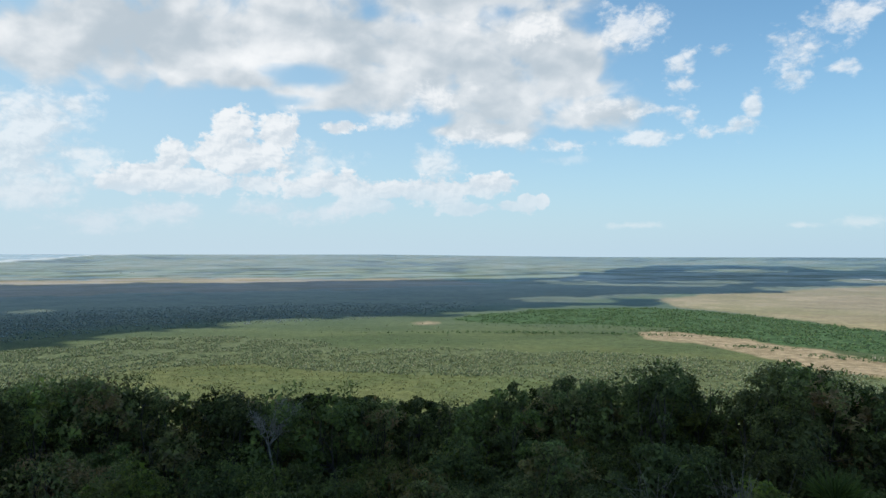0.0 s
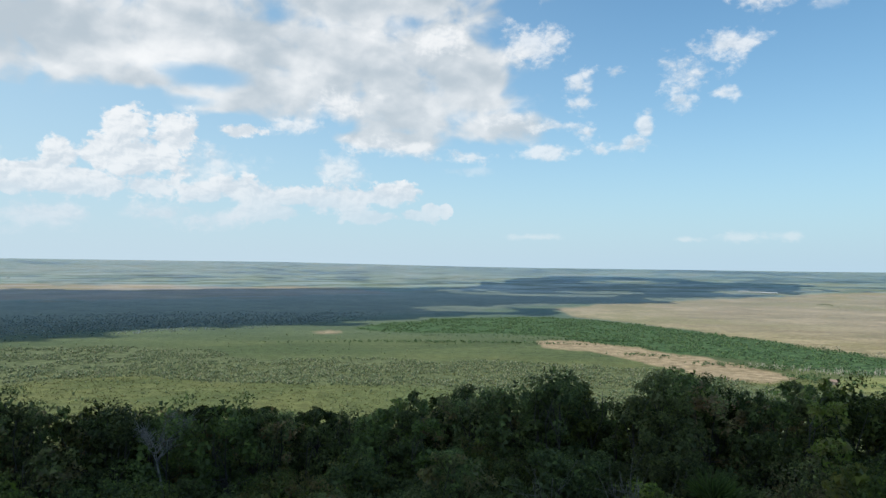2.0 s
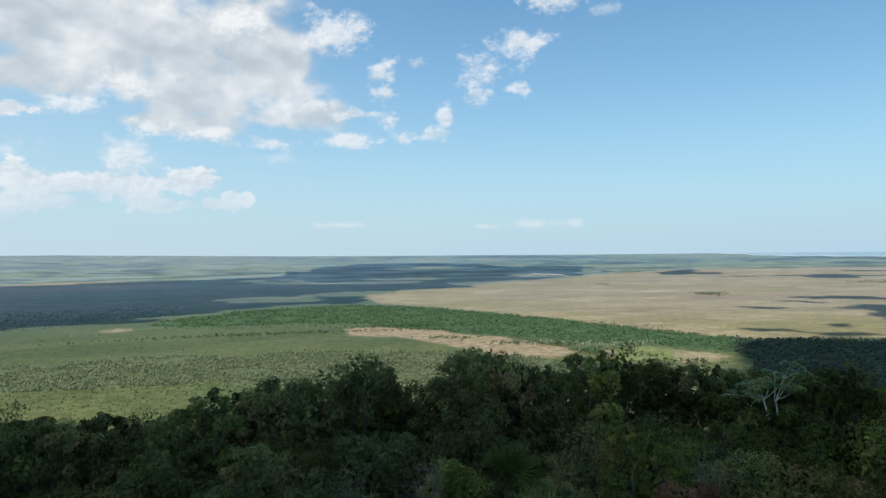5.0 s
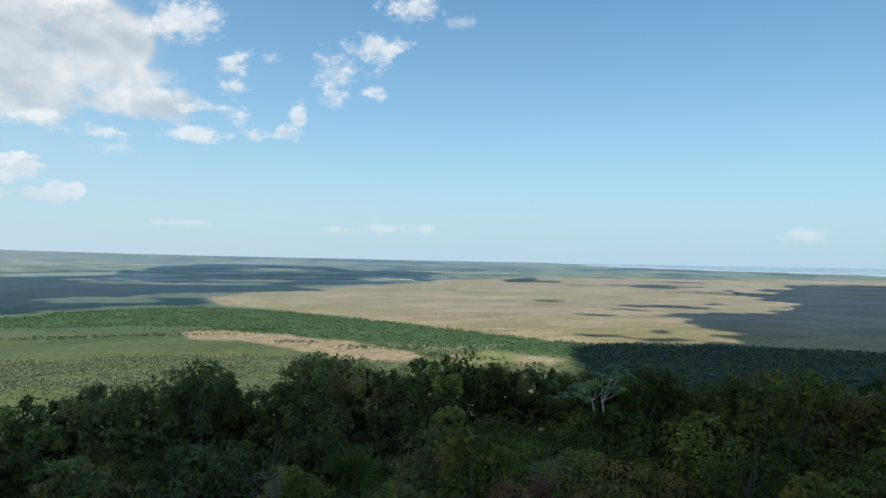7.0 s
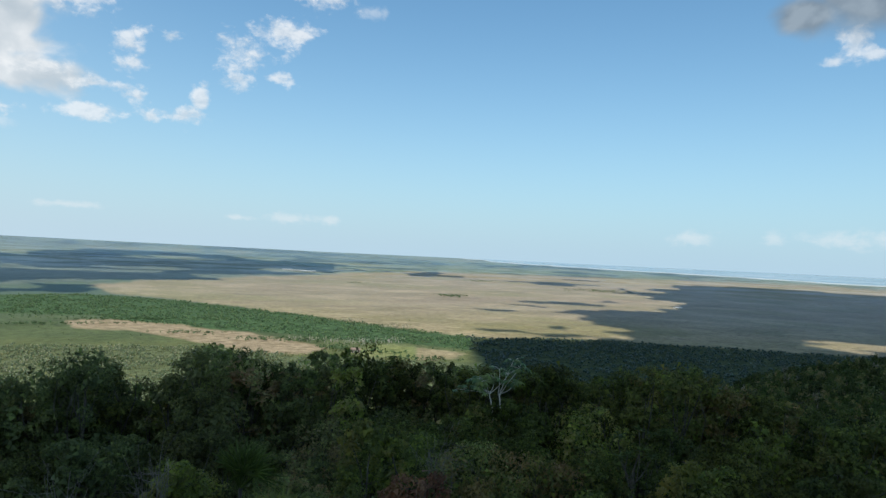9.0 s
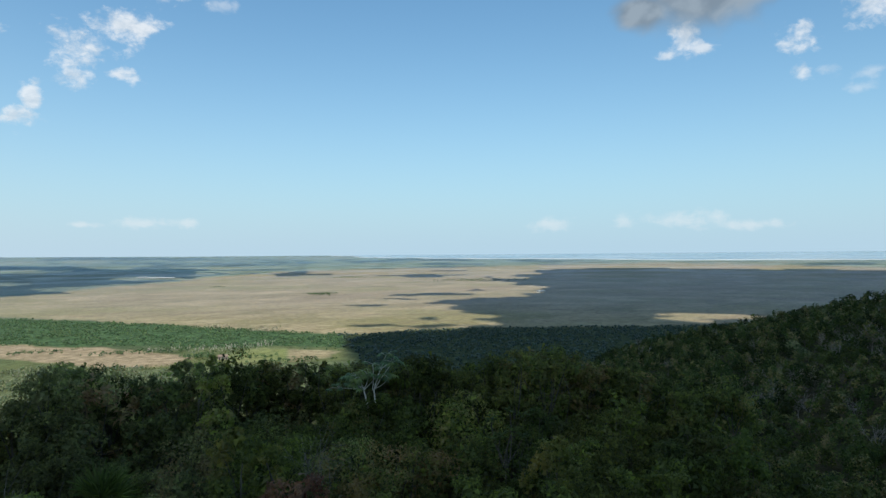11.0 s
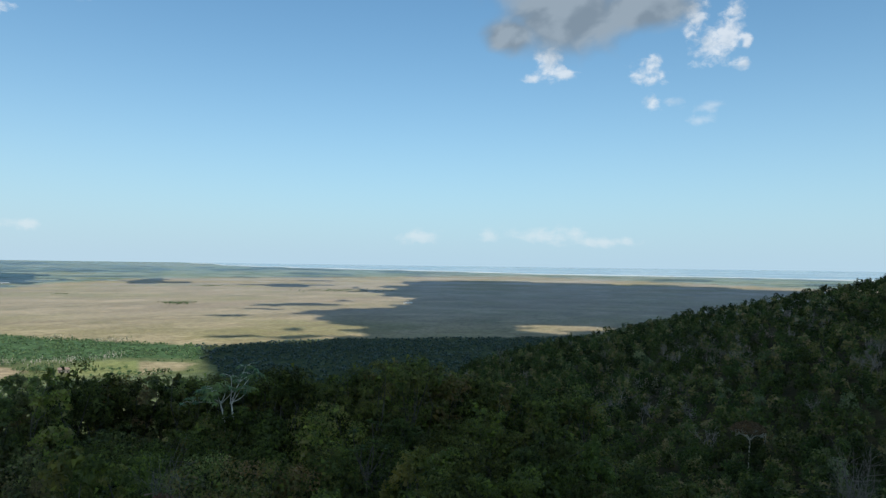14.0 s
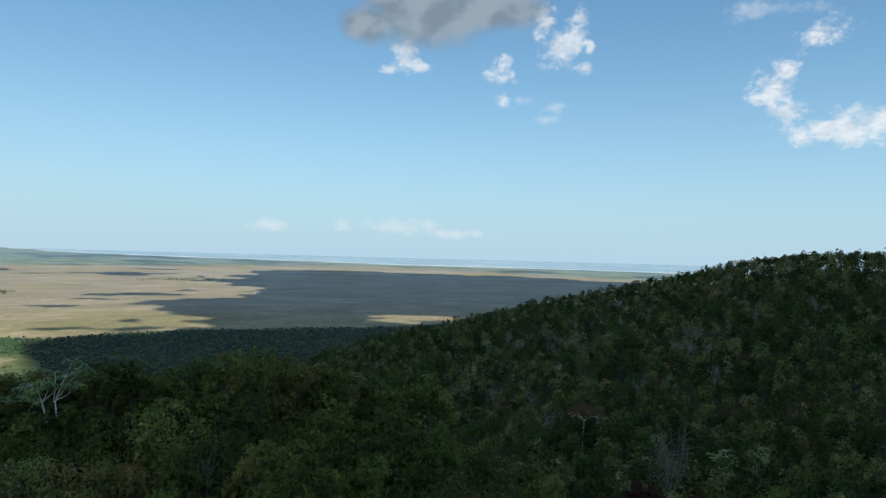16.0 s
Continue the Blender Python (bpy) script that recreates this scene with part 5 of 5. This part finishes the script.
stand_at(rosette_tree("rosette_tree", 91, "slender tree with stars of pale green leaves"), -59.6, 31, 8.1, -12.4, 20)
for seed, az, r, el, leaf, label in ((101, -89.6, 43, -15.0, BUSH_LEAF, "pale green leafy tree at the edge of the wood"), (102, -93.6, 42, -16.2, RED_LEAF, "withered reddish-brown tree at the edge of the wood"),
                                     (103, -103.0, 41, -15.4, LIME_LEAF, "bright yellow-green tree at the edge of the wood"), (104, -38.4, 29, -12.9, LIME_LEAF, "yellow-green tree standing lit among dark crowns"),
                                     (105, -63.3, 30, -14.2, LIME_LEAF, "yellow-green leafy tree in the near wood"), (106, -52.6, 42, -8.4, LIME_LEAF, "upright yellow-green tree beside the umbrella tree"),
                                     (107, -42.5, 25, -16.4, RED_LEAF, "tree with rusty withered leaves in the wood"), (108, -77.5, 40, -13.0, BUSH_LEAF, "light green tree on the shoulder of the wood")):
    stand_at(broadleaf("leafy_tree", seed, 8.0, 1.35, 46, 3600, 0.135, leaf, BARK, label), az, r, 8.1, el, seed * 40)
stand_at(bare_tree("bare_tree", 84, "grey leafless tree shaped like a vase", 8.0, 1.0, 24, 0.6), -95.7, 60, 8.0, -12.2, 0)
stand_at(bare_tree("bare_tree", 85, "thin pale leafless sapling in the dark wood", 8.0, 0.7, 9, 0.5), -16.4, 26, 8.0, -16.0, 60)
stand_at(bare_tree("bare_tree", 86, "leafless sapling with pale twigs", 8.0, 0.5, 12, 0.35), -44.0, 30, 8.0, -14.2, 200)


def build_islands():
    """Small dark islands of scrub in the tan plain and along the field."""
    rng = np.random.default_rng(21)
    az, r = [], []
    for a, R, wa, wr, n in ((-44.6, 1950, 1.3, 70, 170), (-57.0, 2840, 3.4, 150, 320), (-47.0, 3300, 1.5, 120, 90), (-36.5, 2500, 0.8, 50, 30), (-24.0, 915, 2.6, 16, 60), (-30.0, 860, 2.6, 14, 60), (-39.0, 770, 2.6, 12, 40), (-42.5, 735, 3.4, 9, 60), (-38.4, 800, 0.5, 4, 8),
                            (-33.0, 850, 1.6, 26, 60), (-35.5, 800, 1.2, 22, 60), (-21.0, 1070, 4.6, 9, 150), (-9.0, 1012, 12.0, 8, 240)):
        az.append(rng.normal(a, wa / 2, n))
        r.append(rng.normal(R, wr / 2, n))
    az, r = np.concatenate(az), np.concatenate(r)
    n = len(az)
    stand("scrub_islands", [cushion(rng, xyz(az, r), rng.uniform(2.4, 5.5, n), rng.uniform(1.2, 2.4, n), 16, 1.1)], BELT_LEAF, "dark green scrub islands and hedges in the plain", "scrub")
    az, r = rng.normal(-40.2, 0.7, 46), rng.normal(1032, 9, 46)
    az, r = np.append(az, rng.normal(-36.6, 0.7, 26)), np.append(r, rng.normal(1104, 8, 26))
    n = len(az)
    stand("bleached_trees", [cushion(rng, xyz(az, r), rng.uniform(4.5, 8, n), rng.uniform(1.0, 2.2, n), 16, 1.1)], GREY_TWIG, "pale leafless trees at the edge of the tan plain", "trees")


    # bleached trunks in front of the green belt, beside the pasture
    k = 150
    az, r = rng.uniform(-41.0, -31.5, k), rng.normal(0, 12, k)
    base = xyz(az, np.interp(az, [-41, -37.5, -35, -32.6], [888, 862, 860, 866]) + r)
    tall, turn = rng.uniform(3.0, 6.5, k), rng.uniform(0, 6.28, k)
    foot = [base + np.stack([0.26 * np.cos(turn + q), 0.26 * np.sin(turn + q), 0 * turn], -1) for q in (0, 2.09, 4.19)]
    v = np.stack([*foot, base + np.stack([rng.normal(0, 0.6, k), rng.normal(0, 0.6, k), tall], -1)], 1).reshape(-1, 3)
    f = (np.array([[0, 1, 3], [1, 2, 3], [2, 0, 3]])[None] + 4 * np.arange(k)[:, None, None]).reshape(-1, 3)
    tagged(link_mesh("pale_trunks", v, f, [PALE_BARK]), "bleached bare trunks along the green woodland", "trunks", kind="stuff")


build_islands()


def block_mesh(name, size, at, mat, parent, pitch=0.0, label=""):
    """A box whose top may rise to a ridge along x."""
    w, d, h = size
    x, y, z = at
    v = [(-w / 2, -d / 2, 0), (w / 2, -d / 2, 0), (w / 2, d / 2, 0), (-w / 2, d / 2, 0), (-w / 2, -d / 2, h), (w / 2, -d / 2, h), (w / 2, d / 2, h), (-w / 2, d / 2, h)]
    f = [(0, 3, 2, 1), (0, 1, 5, 4), (1, 2, 6, 5), (2, 3, 7, 6), (3, 0, 4, 7), (4, 5, 6, 7)]
    if pitch:
        v += [(-w / 2, 0, h + pitch), (w / 2, 0, h + pitch)]
        f = f[:5] + [(4, 5, 9, 8), (6, 7, 8, 9), (7, 4, 8, 8), (5, 6, 9, 9)]
    bm = bmesh.new()
    vs = [bm.verts.new((a + x, b + y, c + z)) for a, b, c in v]
    for q in f:
        bm.faces.new([vs[i] for i in dict.fromkeys(q)])
    me = bpy.data.meshes.new(name)
    bm.to_mesh(me)
    bm.free()
    me.materials.append(mat)
    ob = new(name, me)
    ob.parent = parent
    return tagged(ob, label)


def make_plain(name, a, b, rough=0.7):
    m, n = material(name)
    g = n.noise(n.put("ShaderNodeTexCoord").outputs["Object"], 0.8, 5, 0.6)
    n.surface({"Base Color": n.mix(n.ramp(g, 0.3, 0.7), a, b), "Roughness": rough})
    return m


WHITE_WALL = make_plain("whitewash", (0.42, 0.42, 0.4), (0.58, 0.58, 0.56))
TIN_ROOF = make_plain("pale_tin_roof", (0.4, 0.42, 0.43), (0.56, 0.58, 0.59), 0.5)
CLAY_ROOF = make_plain("clay_tiles", (0.16, 0.115, 0.09), (0.22, 0.165, 0.135))
PINK_WALL = make_plain("pink_plaster", (0.28, 0.235, 0.2), (0.36, 0.3, 0.26))
DARK_OPENING = make_plain("dark_doorway", (0.02, 0.02, 0.02), (0.05, 0.045, 0.04))


def farm_building(name, label, az, r, w, d, h, pitch, wall, roof, turn, doors):
    x, y, z = xyz(np.array(az), np.array(r))
    ob = tagged(new(name), label, "building")
    block_mesh("wall", (w, d, h), (0, 0, 0), wall, ob)
    block_mesh("roof", (w * 1.06, d * 1.12, 0.25), (0, 0, h + 0.01), roof, ob, pitch)
    for k in range(doors):
        block_mesh("door", (w / doors * 0.35, 0.12, h * 0.66), (-w / 2 + w * (k + 0.5) / doors, -d / 2 - 0.07, 0), DARK_OPENING, ob)
    ob.matrix_basis = pose(float(x), float(y), float(z), 0, 0, turn)
    ob.scale = (float(drawn_in(np.array(r)) / r),) * 3
    return ob


farm_building("farmhouse", "pink farmhouse with a clay roof beside the field", -37.0, 775, 10, 6.5, 3.0, 1.8, PINK_WALL, CLAY_ROOF, -40, 3)
for a, R, w in ((-32.2, 3640, 75), (-33.0, 3600, 60), (-31.2, 3760, 45), (-62.5, 1955, 20), (24.8, 5700, 22), (24.0, 5860, 28)):
    farm_building("farm_shed", "long white farm shed far out on the plain", a, R, w, 14, 3.6, 1.6, WHITE_WALL, TIN_ROOF, -32, 5)
